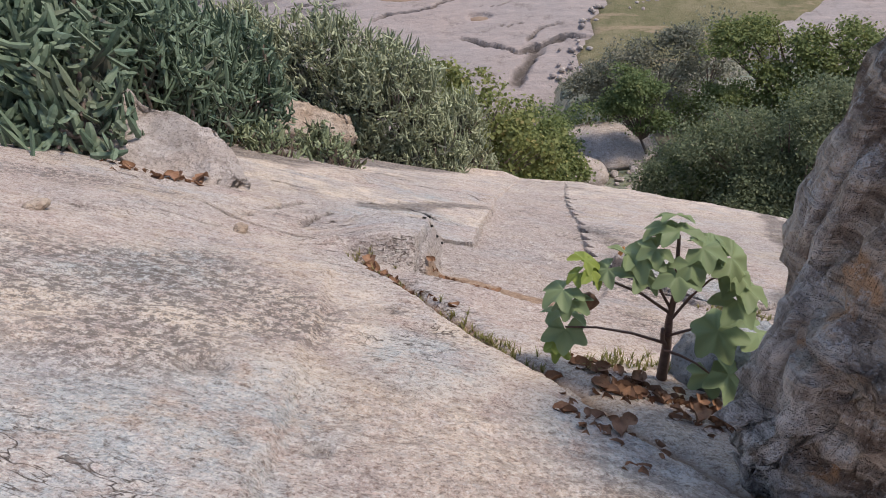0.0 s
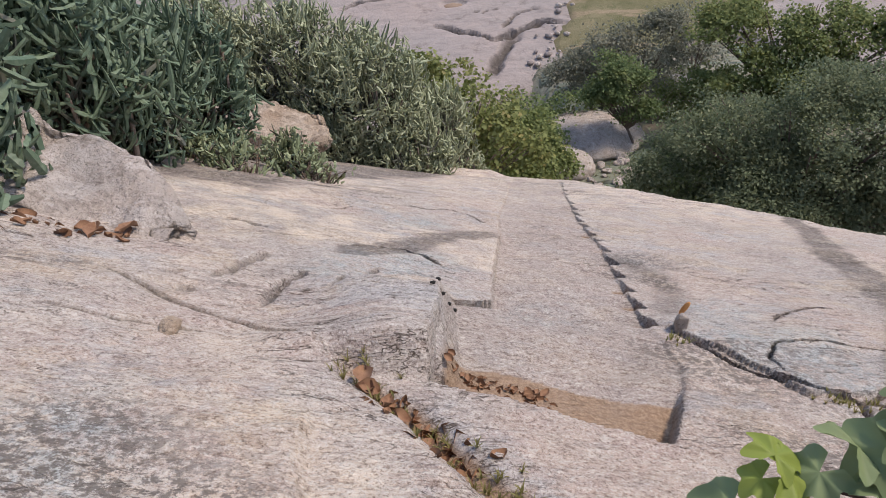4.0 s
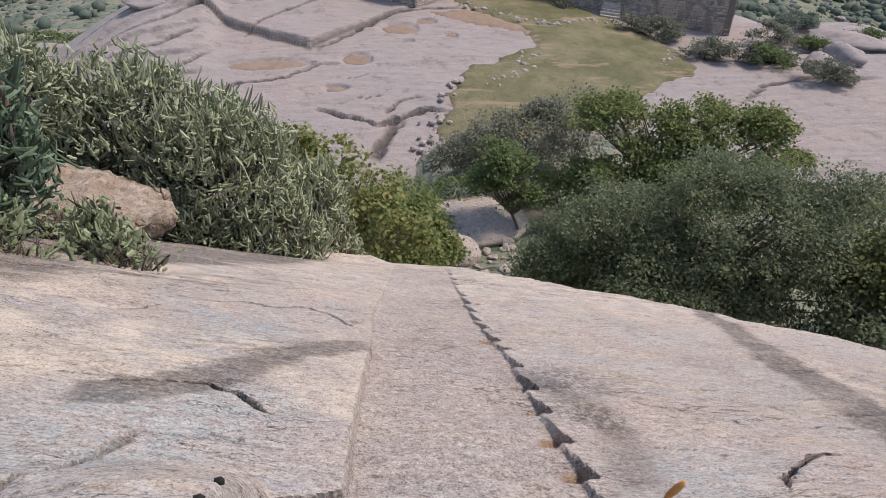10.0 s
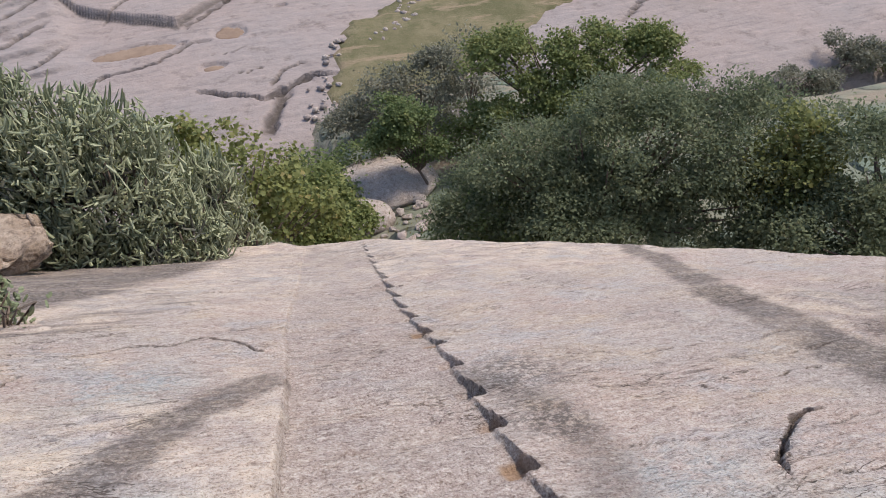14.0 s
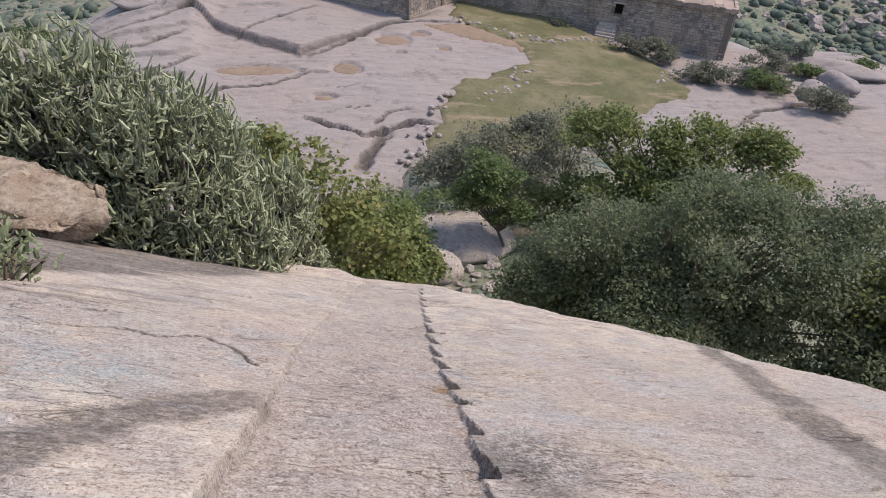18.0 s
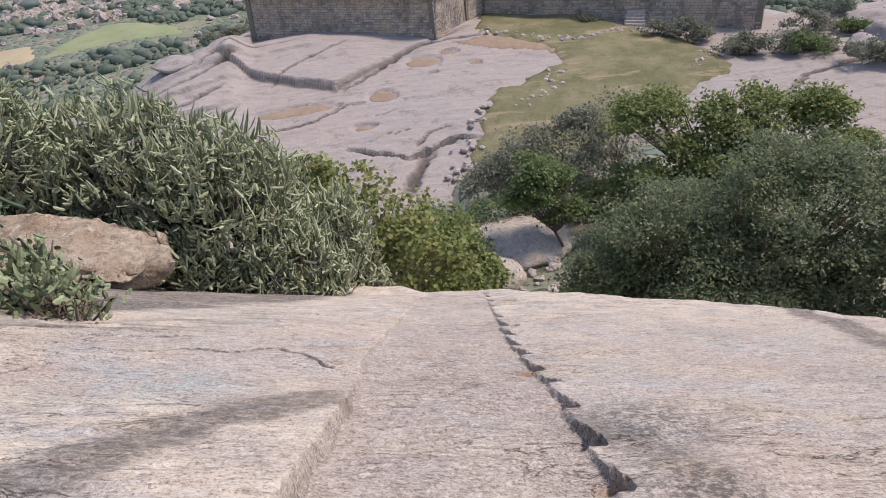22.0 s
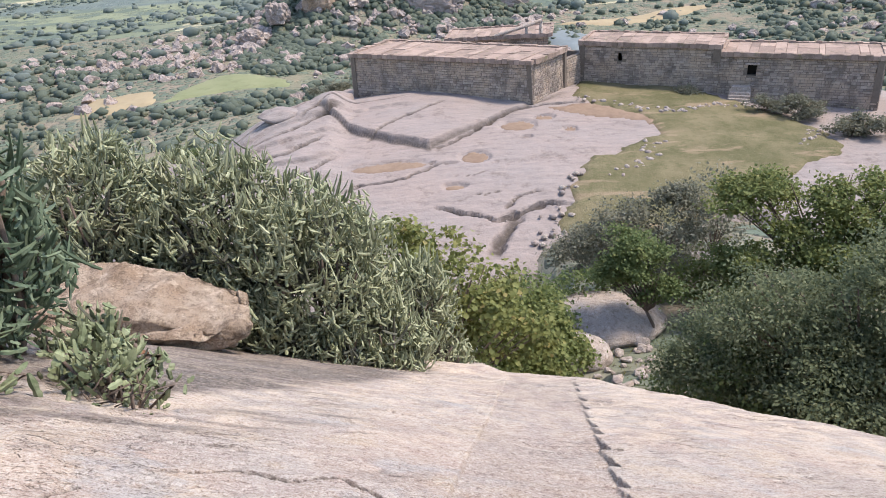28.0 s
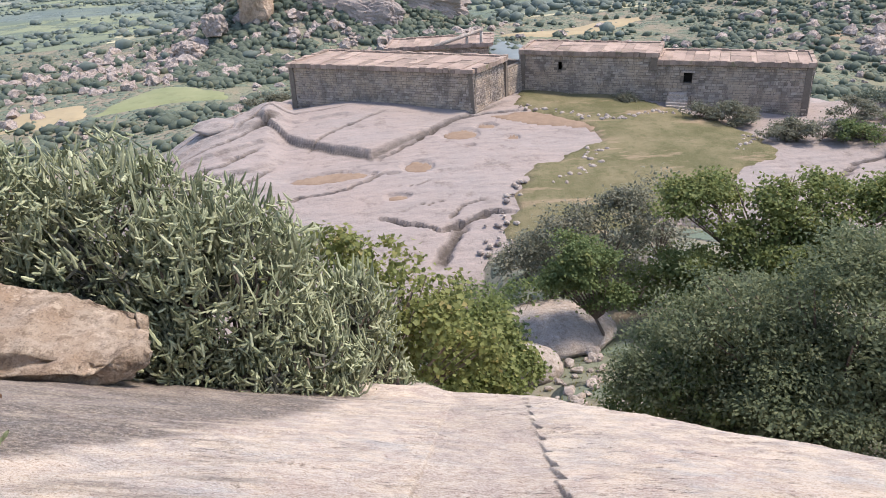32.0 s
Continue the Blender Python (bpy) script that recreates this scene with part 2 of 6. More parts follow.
def masonry():
    """Rough grey-brown stone blocks, each of its own shade, with streaks and plaster remains."""
    m = Nodes("masonry", 0.92, 0.15)
    c = m.mix(m.island(), (0.19, 0.155, 0.135), (0.43, 0.36, 0.305))
    c = m.mix(m.ramp(m.noise(0.35, 5, 0.65), 0.44, 0.58, 0, 0.7), c, (0.47, 0.36, 0.265))
    c = m.mix(m.ramp(m.noise(1.0, 5, 0.7, m.coords((0.55, 0.55, 0.2))), 0.52, 0.62, 0, 0.5), c, (0.12, 0.102, 0.09))
    c = m.mix(m.ramp(m.noise(9, 4, 0.75), 0.52, 0.72, 0, 0.5), c, (0.43, 0.40, 0.36))
    m.bump(m.noise(5, 5, 0.75), 0.08, 0.9)
    return m.done(c)


def turf():
    """Short grazed grass, drying in patches, with bare trodden earth."""
    m = Nodes("dry_turf", 0.95, 0.1)
    c = m.mix(m.ramp(m.noise(0.16, 5, 0.65), 0.40, 0.60), (0.125, 0.118, 0.062), (0.205, 0.175, 0.105))
    c = m.mix(m.ramp(m.noise(1.1, 5, 0.75), 0.50, 0.64, 0, 0.6), c, (0.10, 0.105, 0.05))
    c = m.mix(m.ramp(m.noise(0.30, 5, 0.7, m.coords((0.4, 1.6, 1), (0, 0, 20))), 0.56, 0.63, 0, 0.75), c, (0.30, 0.225, 0.155))
    c = m.mix(m.ramp(m.noise(6, 4, 0.8), 0.56, 0.70, 0, 0.5), c, (0.26, 0.23, 0.14))
    m.bump(m.noise(5, 5, 0.8), 0.12, 0.9)
    return m.done(c)


def roofing():
    """Weathered roof slabs, each of its own tone, with dark growth and pale washed strips."""
    m = Nodes("roof_slabs", 0.92, 0.15)
    c = m.mix(m.island(), (0.235, 0.175, 0.145), (0.42, 0.315, 0.26))
    c = m.mix(m.ramp(m.noise(0.5, 6, 0.75), 0.50, 0.64, 0, 0.7), c, (0.155, 0.125, 0.10))
    c = m.mix(m.ramp(m.noise(2.2, 5, 0.75), 0.55, 0.70, 0, 0.5), c, (0.45, 0.36, 0.30))
    c = m.mix(m.ramp(m.noise(0.9, 4, 0.7), 0.60, 0.68, 0, 0.6), c, (0.17, 0.165, 0.08))
    m.bump(m.noise(3, 5, 0.7), 0.08, 0.8)
    return m.done(c)


def plain_ground():
    """Stony hillside: low scrub in mottled patches, dry grass, bare earth and outcrops."""
    m = Nodes("valley_ground", 0.95, 0.1)
    big = m.noise(0.014, 6, 0.65)
    mid = m.noise(0.10, 6, 0.7)
    fine = m.noise(0.55, 5, 0.75)
    # ground tones are lightened to carry some of the valley haze
    c = m.mix(m.ramp(mid, 0.40, 0.62), (0.25, 0.205, 0.155), (0.17, 0.185, 0.135))
    c = m.mix(m.ramp(big, 0.44, 0.62, 0, 0.6), c, (0.165, 0.18, 0.115))
    c = m.mix(m.math("MULTIPLY", m.ramp(m.noise(0.03, 5, 0.7), 0.57, 0.66), m.ramp(fine, 0.3, 0.6)), c, (0.40, 0.27, 0.18))
    stone = m.ramp(m.noise(0.32, 6, 0.8), 0.60, 0.65, 0, 0.8)
    c = m.mix(stone, c, m.mix(mid, (0.40, 0.325, 0.28), (0.33, 0.29, 0.27)))
    bush = m.ramp(m.cells(0.42), 0.60, 0.44)
    bush = m.math("MULTIPLY", bush, m.ramp(m.noise(0.05, 4, 0.7), 0.38, 0.50))
    c = m.mix(m.math("MULTIPLY", bush, 0.9), c, m.mix(fine, (0.095, 0.125, 0.10), (0.165, 0.20, 0.145)))
    m.bump(bush, 0.9, 0.8)
    m.bump(stone, 0.5, 0.8)
    m.bump(fine, 0.3, 0.8)
    return m.done(c)


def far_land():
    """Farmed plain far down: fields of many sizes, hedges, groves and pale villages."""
    m = Nodes("hazed_farmland", 0.95, 0.1)
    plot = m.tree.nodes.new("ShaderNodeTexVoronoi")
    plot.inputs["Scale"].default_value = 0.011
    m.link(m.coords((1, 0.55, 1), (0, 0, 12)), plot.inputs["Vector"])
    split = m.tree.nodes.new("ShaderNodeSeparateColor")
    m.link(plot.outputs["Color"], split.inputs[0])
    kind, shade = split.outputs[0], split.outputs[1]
    # field and wood tones paled and blued to stand for haze
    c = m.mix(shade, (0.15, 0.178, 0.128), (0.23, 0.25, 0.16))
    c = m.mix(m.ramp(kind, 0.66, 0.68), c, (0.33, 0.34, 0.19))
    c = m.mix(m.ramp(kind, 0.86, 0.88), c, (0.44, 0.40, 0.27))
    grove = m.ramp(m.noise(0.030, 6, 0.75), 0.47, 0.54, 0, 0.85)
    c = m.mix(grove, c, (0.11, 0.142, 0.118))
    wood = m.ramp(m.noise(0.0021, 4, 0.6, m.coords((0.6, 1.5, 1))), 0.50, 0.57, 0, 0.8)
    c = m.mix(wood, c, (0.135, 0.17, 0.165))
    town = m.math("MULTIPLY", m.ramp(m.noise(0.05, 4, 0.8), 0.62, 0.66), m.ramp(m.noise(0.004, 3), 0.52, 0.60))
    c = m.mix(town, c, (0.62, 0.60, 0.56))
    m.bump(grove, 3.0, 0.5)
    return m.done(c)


def foliage(name, a, b, tip=(0.20, 0.22, 0.06), rough=0.55, through_light=0.4):
    m = Nodes(name, rough, 0.15)
    r = m.island()
    clump = m.math("ADD", m.math("MULTIPLY", r, 0.45), m.ramp(m.noise(2.1, 4, 0.6), 0.32, 0.68, 0.0, 0.55))
    c = m.mix(clump, a, b)
    c = m.mix(m.ramp(m.noise(0.9, 3), 0.5, 0.75, 0, 0.5), c, tip)
    c = m.mix(m.ramp(r, 0.955, 0.96), c, tip)
    out = m.done(c)
    m.shader.inputs["Subsurface Weight"].default_value = 0.0
    lit = m.tree.nodes.new("ShaderNodeBsdfTranslucent")
    m.link(c, lit.inputs["Color"])
    both = m.tree.nodes.new("ShaderNodeMixShader")
    both.inputs[0].default_value = through_light
    m.link(m.shader.outputs[0], both.inputs[1])
    m.link(lit.outputs[0], both.inputs[2])
    m.link(both.outputs[0], m.tree.nodes["Material Output"].inputs["Surface"])
    return out


def succulent(name, a, b, edge):
    m = Nodes(name, 0.6, 0.3)
    c = m.mix(m.island(), a, b)
    c = m.mix(m.ramp(m.noise(12, 4, 0.7), 0.5, 0.72, 0, 0.6), c, edge)
    c = m.mix(m.ramp(m.noise(1.1, 3), 0.54, 0.70, 0, 0.35), c, (0.20, 0.18, 0.11))
    m.bump(m.noise(30, 3), 0.006, 0.7)
    return m.done(c)


def simple(name, a, b, scale=8, rough=0.85, bump=0.01):
    m = Nodes(name, rough, 0.25)
    n = m.noise(scale, 5, 0.7)
    c = m.mix(m.ramp(n, 0.35, 0.65), a, b)
    c = m.mix(m.ramp(m.noise(scale * 6, 3), 0.55, 0.75, 0, 0.4), c, tuple(v * 0.6 for v in a))
    m.bump(n, bump, 0.8)
    return m.done(c)


GRANITE = slope_granite()
TERRACE = far_granite("terrace_granite", (0.295, 0.240, 0.215), (0.27, 0.236, 0.222), (0.15, 0.12, 0.106))
HILLROCK = far_granite("hill_granite", (0.35, 0.275, 0.235), (0.29, 0.25, 0.235), (0.19, 0.16, 0.15), 0.25)
PALE = boulder_stone("pale_boulder", (0.46, 0.375, 0.315), (0.39, 0.345, 0.315))
BROWN = boulder_stone("brown_boulder", (0.33, 0.235, 0.165), (0.43, 0.345, 0.27))
BLUEGREY = boulder_stone("bluegrey_boulder", (0.27, 0.285, 0.295), (0.32, 0.325, 0.32))
FARSTONE = boulder_stone("hillside_boulder", (0.43, 0.345, 0.295), (0.35, 0.305, 0.285), 0.12)
LAYERED = layered_stone()
MASONRY = masonry()
MORTAR = simple("wall_core", (0.15, 0.122, 0.10), (0.20, 0.165, 0.135), 3, 0.95, 0.03)
ROOFING = roofing()
GROUND = plain_ground()
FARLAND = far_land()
OCHRE = boulder_stone("ochre_boulder", (0.52, 0.36, 0.25), (0.44, 0.335, 0.26), 0.06)
# paler, greyer version of the hillside stone, with distance haze in its colour
MIDSTONE = boulder_stone("hazed_hill_stone", (0.46, 0.395, 0.36), (0.39, 0.36, 0.345), 0.09)
GRASS = turf()
FIELD = simple("green_field", (0.185, 0.205, 0.105), (0.235, 0.245, 0.135), 0.05, 0.95, 0.05)
STUBBLE = simple("stubble_field", (0.36, 0.29, 0.18), (0.30, 0.24, 0.15), 0.05, 0.95, 0.05)
PITSOIL = simple("pit_silt", (0.21, 0.145, 0.105), (0.27, 0.195, 0.14), 0.7, 0.95, 0.03)
WATER = simple("lake_water", (0.16, 0.18, 0.17), (0.19, 0.21, 0.20), 0.05, 0.45, 0.0)
STEMS_A = succulent("spurge_blue_green", (0.068, 0.105, 0.066), (0.14, 0.185, 0.115), (0.22, 0.26, 0.18))
STEMS_INNER = succulent("spurge_inner_dark", (0.06, 0.062, 0.046), (0.115, 0.115, 0.085), (0.17, 0.165, 0.125))
STEMS_LOW = succulent("spurge_low_pads", (0.11, 0.14, 0.07), (0.24, 0.27, 0.15), (0.36, 0.37, 0.25))
STEMS_B = succulent("spurge_grey", (0.16, 0.185, 0.10), (0.35, 0.365, 0.225), (0.52, 0.525, 0.37))
LEAF_DARK = foliage("feathery_dark_leaf", (0.078, 0.106, 0.058), (0.235, 0.265, 0.155), (0.29, 0.30, 0.175), 0.8)
LEAF_MID = foliage("mid_green_leaf", (0.095, 0.135, 0.055), (0.18, 0.225, 0.092), (0.25, 0.27, 0.11))
LEAF_YELLOW = foliage("yellow_green_leaf", (0.15, 0.175, 0.06), (0.255, 0.27, 0.10), (0.36, 0.31, 0.13))
LEAF_BRIGHT = foliage("bright_green_leaf", (0.12, 0.155, 0.055), (0.215, 0.245, 0.09), (0.30, 0.29, 0.11))
LEAF_PALE = foliage("yellowing_lobed_leaf", (0.24, 0.30, 0.06), (0.30, 0.36, 0.10), (0.42, 0.36, 0.08), 0.45)
LEAF_GREY = foliage("grey_scrub_leaf", (0.145, 0.15, 0.108), (0.25, 0.25, 0.185), (0.29, 0.265, 0.20))
LEAF_BIG = foliage("lobed_leaf", (0.19, 0.25, 0.125), (0.27, 0.335, 0.18), (0.34, 0.35, 0.14), 0.45)
# scrub greens paled, the far one also blued, to put haze into the colour
SCRUB_HAZY = foliage("hazed_hill_scrub", (0.155, 0.195, 0.175), (0.235, 0.275, 0.24), (0.26, 0.28, 0.235))
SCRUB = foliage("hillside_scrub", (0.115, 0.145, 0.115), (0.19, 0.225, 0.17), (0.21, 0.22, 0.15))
DRY = simple("dry_leaf", (0.17, 0.085, 0.05), (0.28, 0.155, 0.09), 20, 0.8, 0.003)
STRAW = foliage("dry_grass", (0.30, 0.25, 0.10), (0.22, 0.24, 0.08), (0.36, 0.28, 0.15))
WOOD = simple("twig_bark", (0.10, 0.075, 0.06), (0.17, 0.13, 0.105), 25, 0.85, 0.004)
STALK = simple("reddish_stalk", (0.11, 0.065, 0.055), (0.17, 0.11, 0.085), 30, 0.7, 0.003)
DARK = simple("near_black", (0.012, 0.011, 0.010), (0.02, 0.018, 0.016), 2)
# blue-grey mountain rock: the haze of distance is in its colour
HAZY = simple("hazed_mountain_rock", (0.25, 0.285, 0.33), (0.40, 0.41, 0.42), 0.016, 0.95, 9.0)
FRUIT = simple("orange_dry_bract", (0.50, 0.22, 0.07), (0.58, 0.30, 0.12), 30, 0.7, 0.002)

# ---- geometry helpers ----
RNG = np.random.default_rng(7)


def lattice(ix, iy, seed):
    """A fixed random value in 0..1 for each whole-number place."""
    h = (ix.astype(np.int64) * 374761393 + iy.astype(np.int64) * 668265263 + seed * 1442695041) & 0x7FFFFFFF
    h = ((h ^ (h >> 13)) * 1274126177) & 0x7FFFFFFF
    return ((h ^ (h >> 16)) & 0xFFFF) / 65535.0


def wave(x, y, seed=0):
    ix, iy = np.floor(x), np.floor(y)
    u, v = x - ix, y - iy
    u, v = u * u * (3 - 2 * u), v * v * (3 - 2 * v)
    a, b = lattice(ix, iy, seed), lattice(ix + 1, iy, seed)
    c, d = lattice(ix, iy + 1, seed), lattice(ix + 1, iy + 1, seed)
    return (a * (1 - u) + b * u) * (1 - v) + (c * (1 - u) + d * u) * v


def rough(x, y, seed=0, octaves=4, gain=0.5):
    """Layered noise, about -1..1."""
    total, amp, norm = 0.0, 1.0, 0.0
    for k in range(octaves):
        total = total + amp * (wave(x * 2**k, y * 2**k, seed + k) * 2 - 1)
        norm, amp = norm + amp, amp * gain
    return total / norm


def smooth(v, lo, hi):
    u = np.clip((v - lo) / (hi - lo), 0, 1)
    return u * u * (3 - 2 * u)


def away(x, y, line):
    """Distance from the broken line, and how far along it (0..1) the nearest place lies."""
    best, along = np.full(np.shape(x), 1e9), np.zeros(np.shape(x))
    n = len(line) - 1
    for k in range(n):
        (ax, ay), (bx, by) = line[k], line[k + 1]
        dx, dy = bx - ax, by - ay
        u = np.clip(((x - ax) * dx + (y - ay) * dy) / (dx * dx + dy * dy), 0, 1)
        d = np.hypot(x - ax - u * dx, y - ay - u * dy)
        along = np.where(d < best, (k + u) / n, along)
        best = np.minimum(d, best)
    return best, along


def mesh_of(name, verts, faces, material, soft=True):
    me = bpy.data.meshes.new(name)
    if isinstance(faces, np.ndarray):
        n, k = faces.shape
        me.vertices.add(len(verts))
        me.vertices.foreach_set("co", np.ascontiguousarray(verts, dtype=np.float32).ravel())
        me.loops.add(n * k)
        me.loops.foreach_set("vertex_index", np.ascontiguousarray(faces, dtype=np.int32).ravel())
        me.polygons.add(n)
        me.polygons.foreach_set("loop_start", np.arange(0, n * k, k, dtype=np.int32))
        me.update(calc_edges=True)
    else:
        me.from_pydata(verts, [], faces)
    me.polygons.foreach_set("use_smooth", np.full(len(me.polygons), soft))
    if material:
        me.materials.append(material)
    me.update()
    return me


def crisp(me, steep):
    """Give the faces that stand steeper than their surroundings hard edges."""
    n = np.empty(len(me.polygons) * 3, np.float32)
    me.polygons.foreach_get("normal", n)
    me.polygons.foreach_set("use_smooth", n.reshape(-1, 3)[:, 2] > steep)
    me.update()


def grid_faces(nx, ny):
    i = np.arange((nx - 1) * (ny - 1))
    a = (i // (nx - 1)) * nx + i % (nx - 1)
    return np.stack([a, a + 1, a + nx + 1, a + nx], -1)


def part(name, me, parent, label="", kind=""):
    """A mesh, given in world coordinates, as a part of a thing or of a part."""
    ob = new(name, me)
    ob.parent = parent
    root = parent if parent.parent is None else parent.parent
    ob.matrix_parent_inverse = Matrix.Translation(-root.location) if parent is root else Matrix.Identity(4)
    return tagged(ob, label, kind=kind)


def empty(name, place, label, category, group="", kind=""):
    ob = new(name)
    ob.location = place
    bpy.context.view_layer.update()
    return tagged(ob, label, category, group, kind)


def bm_mesh(bm, name, material, soft=True):
    me = bpy.data.meshes.new(name)
    bm.to_mesh(me)
    bm.free()
    me.polygons.foreach_set("use_smooth", np.full(len(me.polygons), soft))
    me.materials.append(material)
    return me


def boxes_mesh(name, boxes, material, bevel=0.0):
    """One mesh of boxes (centre, size, turn about z in degrees), their edges rounded by bevel."""
    bm = bmesh.new()
    for centre, size, turn in boxes:
        made = bmesh.ops.create_cube(bm, size=1, matrix=pose(*centre, 0, 0, turn) @ Matrix.Diagonal((*size, 1)))
        if bevel:
            edges = list({e for v in made["verts"] for e in v.link_edges})
            bmesh.ops.bevel(bm, geom=edges, offset=bevel, segments=1, affect="EDGES")
    return bm_mesh(bm, name, material, False)


def stone_mesh(name, size, seed, material, level=3, bumpy=0.22, flat=0.0, edgy=0.0):
    """A boulder: a ball pushed in and out by noise, with some flat-broken faces."""
    bm = bmesh.new()
    bmesh.ops.create_icosphere(bm, subdivisions=level, radius=1)
    rnd = random.Random(seed)
    cuts = [(Vector((rnd.gauss(0, 1), rnd.gauss(0, 1), rnd.gauss(0, 0.8))).normalized(), rnd.uniform(0.55, 0.85)) for _ in range(int(edgy * 10))]
    off = Vector((seed * 3.1, seed * 1.7, seed * 0.9))
    for v in bm.verts:
        p = v.co.copy()
        for n, d in cuts:
            over = p.dot(n) - d
            if over > 0:
                p -= n * over * 0.85
        p *= 1 + bumpy * (noise.fractal(p * 1.1 + off, 1.0, 2.0, 4)) + 0.25 * bumpy * noise.noise(p * 5 + off)
        if p.z < -0.35:
            p.z = -0.35 + (p.z + 0.35) * (1 - flat)
        v.co = Vector((p.x * size[0], p.y * size[1], p.z * size[2]))
    return bm_mesh(bm, name, material)


def tube(path, radii, sides=6):
    """A bent, tapering rod."""
    verts, faces = [], []
    path = [Vector(p) for p in path]
    for k, p in enumerate(path):
        ahead = (path[min(k + 1, len(path) - 1)] - path[max(k - 1, 0)]).normalized()
        u = ahead.orthogonal().normalized()
        w = ahead.cross(u)
        for s in range(sides):
            a = 2 * math.pi * s / sides
            verts.append(p + (u * math.cos(a) + w * math.sin(a)) * radii[k])
    for k in range(len(path) - 1):
        for s in range(sides):
            faces.append((k * sides + s, k * sides + (s + 1) % sides, (k + 1) * sides + (s + 1) % sides, (k + 1) * sides + s))
    faces.append(tuple(range((len(path) - 1) * sides, len(path) * sides)))
    return verts, faces


def tubes_mesh(name, rods, material, sides=6):
    verts, faces = [], []
    for path, radii in rods:
        v, f = tube(path, radii, sides)
        faces += [tuple(i + len(verts) for i in face) for face in f]
        verts += v
    return mesh_of(name, verts, faces, material)

# ---- the granite slope that the walk goes down ----
STAIR_LEFT = [(-0.36, 3.30), (-0.24, 4.50), (0.04, 4.62), (0.12, 5.4), (0.29, 6.7), (0.38, 7.8), (0.57, 9.1), (0.82, 10.6), (1.0, 12.1), (1.5, 15.6)]
STAIR_RIGHT = [(0.68, 3.05), (0.85, 3.40), (1.04, 3.80), (1.07, 4.44), (1.15, 5.16), (1.28, 6.04), (1.39, 7.0), (1.50, 8.2), (1.71, 9.75), (1.95, 11.2), (2.31, 13.5), (2.62, 15.3)]
RISERS = [4.47, 4.83, 5.18, 5.64, 6.05, 6.54, 7.00, 7.38, 7.90, 8.36, 8.85, 9.35, 9.85, 10.4, 10.95, 11.5, 12.1, 12.7, 13.3, 13.9, 14.5, 15.1, 15.7]
SLAB_EDGE = [(-2.05, 4.15), (-1.57, 3.84), (-1.19, 3.67), (-0.85, 3.47), (-0.47, 2.95), (-0.19, 2.56), (0.05, 2.26), (0.40, 1.90), (0.62, 1.55), (0.95, 1.22)]
BRINK = [(-30, 21), (-6, 18.5), (0.6, 17.4), (2.75, 16.0), (3.9, 13.2), (5.3, 11.0), (7.4, 8.1), (9.6, 5.0), (15, -1), (26, -9)]
CRACKS = [  # line, half width, depth
    ([(1.22, 4.42), (1.33, 4.05), (1.49, 3.79), (1.70, 3.63), (1.90, 3.55), (2.2, 3.45)], 0.016, 0.12),
    ([(3.2, 4.5), (2.9, 4.38), (2.66, 4.28), (2.40, 4.33), (2.15, 4.31), (1.92, 4.26), (1.78, 4.22), (1.66, 4.0), (1.62, 3.8)], 0.010, 0.07),
    ([(2.08, 4.72), (2.2, 4.9), (2.44, 5.03), (2.6, 5.12), (2.82, 5.13)], 0.012, 0.08),
    ([(2.25, 3.68), (2.05, 3.6), (1.9, 3.52), (1.86, 3.3)], 0.018, 0.1),
    ([(-2.05, 4.15), (-1.57, 3.84), (-1.19, 3.67), (-0.85, 3.47)], 0.016, 0.035),
    ([(-1.05, 5.36), (-0.86, 5.48), (-0.57, 5.53), (-0.4, 5.4), (-0.24, 5.24)], 0.014, 0.05),
    ([(-1.07, 7.58), (-0.72, 7.74), (-0.4, 7.7), (-0.18, 7.80), (0.09, 7.52), (0.25, 7.3)], 0.012, 0.04),
    ([(-1.42, 7.0), (-1.28, 7.15), (-1.24, 7.32)], 0.012, 0.035),
    ([(-1.52, 4.25), (-1.50, 4.6), (-1.42, 4.9)], 0.035, 0.05),
    ([(-1.22, 3.95), (-1.19, 4.3), (-1.12, 4.6)], 0.03, 0.05),
    ([(-0.92, 4.22), (-0.82, 4.5), (-0.72, 4.95)], 0.02, 0.06),
    ([(-1.98, 5.72), (-1.8, 5.7), (-1.58, 5.6)], 0.014, 0.04),
    ([(2.5, 3.9), (3.0, 4.2), (3.6, 4.3)], 0.015, 0.05),
]
for _ in range(150):  # short natural splits that run across the slope
    cx, cy = RNG.uniform(-3.0, 6.0), RNG.uniform(1.2, 13.5)
    if -0.3 < cx - 0.11 * cy + 0.5 < 1.4:
        continue
    half, tilt = RNG.uniform(0.06, 0.38), RNG.uniform(-0.28, 0.22)
    CRACKS.append(([(cx - half, cy - half * tilt), (cx, cy + RNG.uniform(-0.03, 0.03)), (cx + half, cy + half * tilt)], RNG.uniform(0.005, 0.010), RNG.uniform(0.012, 0.03)))
PITS = [(-0.92, 1.55, 0.075, 0.035), (-0.48, 1.19, 0.04, 0.03), (-0.42, 2.39, 0.06, 0.03), (0.02, 8.11, 0.05, 0.03), (-1.05, 5.9, 0.05, 0.02), (-1.75, 4.25, 0.06, 0.03), (-1.62, 4.05, 0.05, 0.03), (0.96, 7.18, 0.06, 0.025)]


def base_slope(x, y):
    a, b = 7 * np.tanh(x / 7), y - 8
    z = -4.379 - 0.2654 * a - 0.609 * b + 0.0148 * a * a + 0.0089 * a * b - 0.0056 * b * b
    over = np.maximum(x - 2.5, 0)
    return z - 0.045 * over**2 * np.exp(-over / 8)


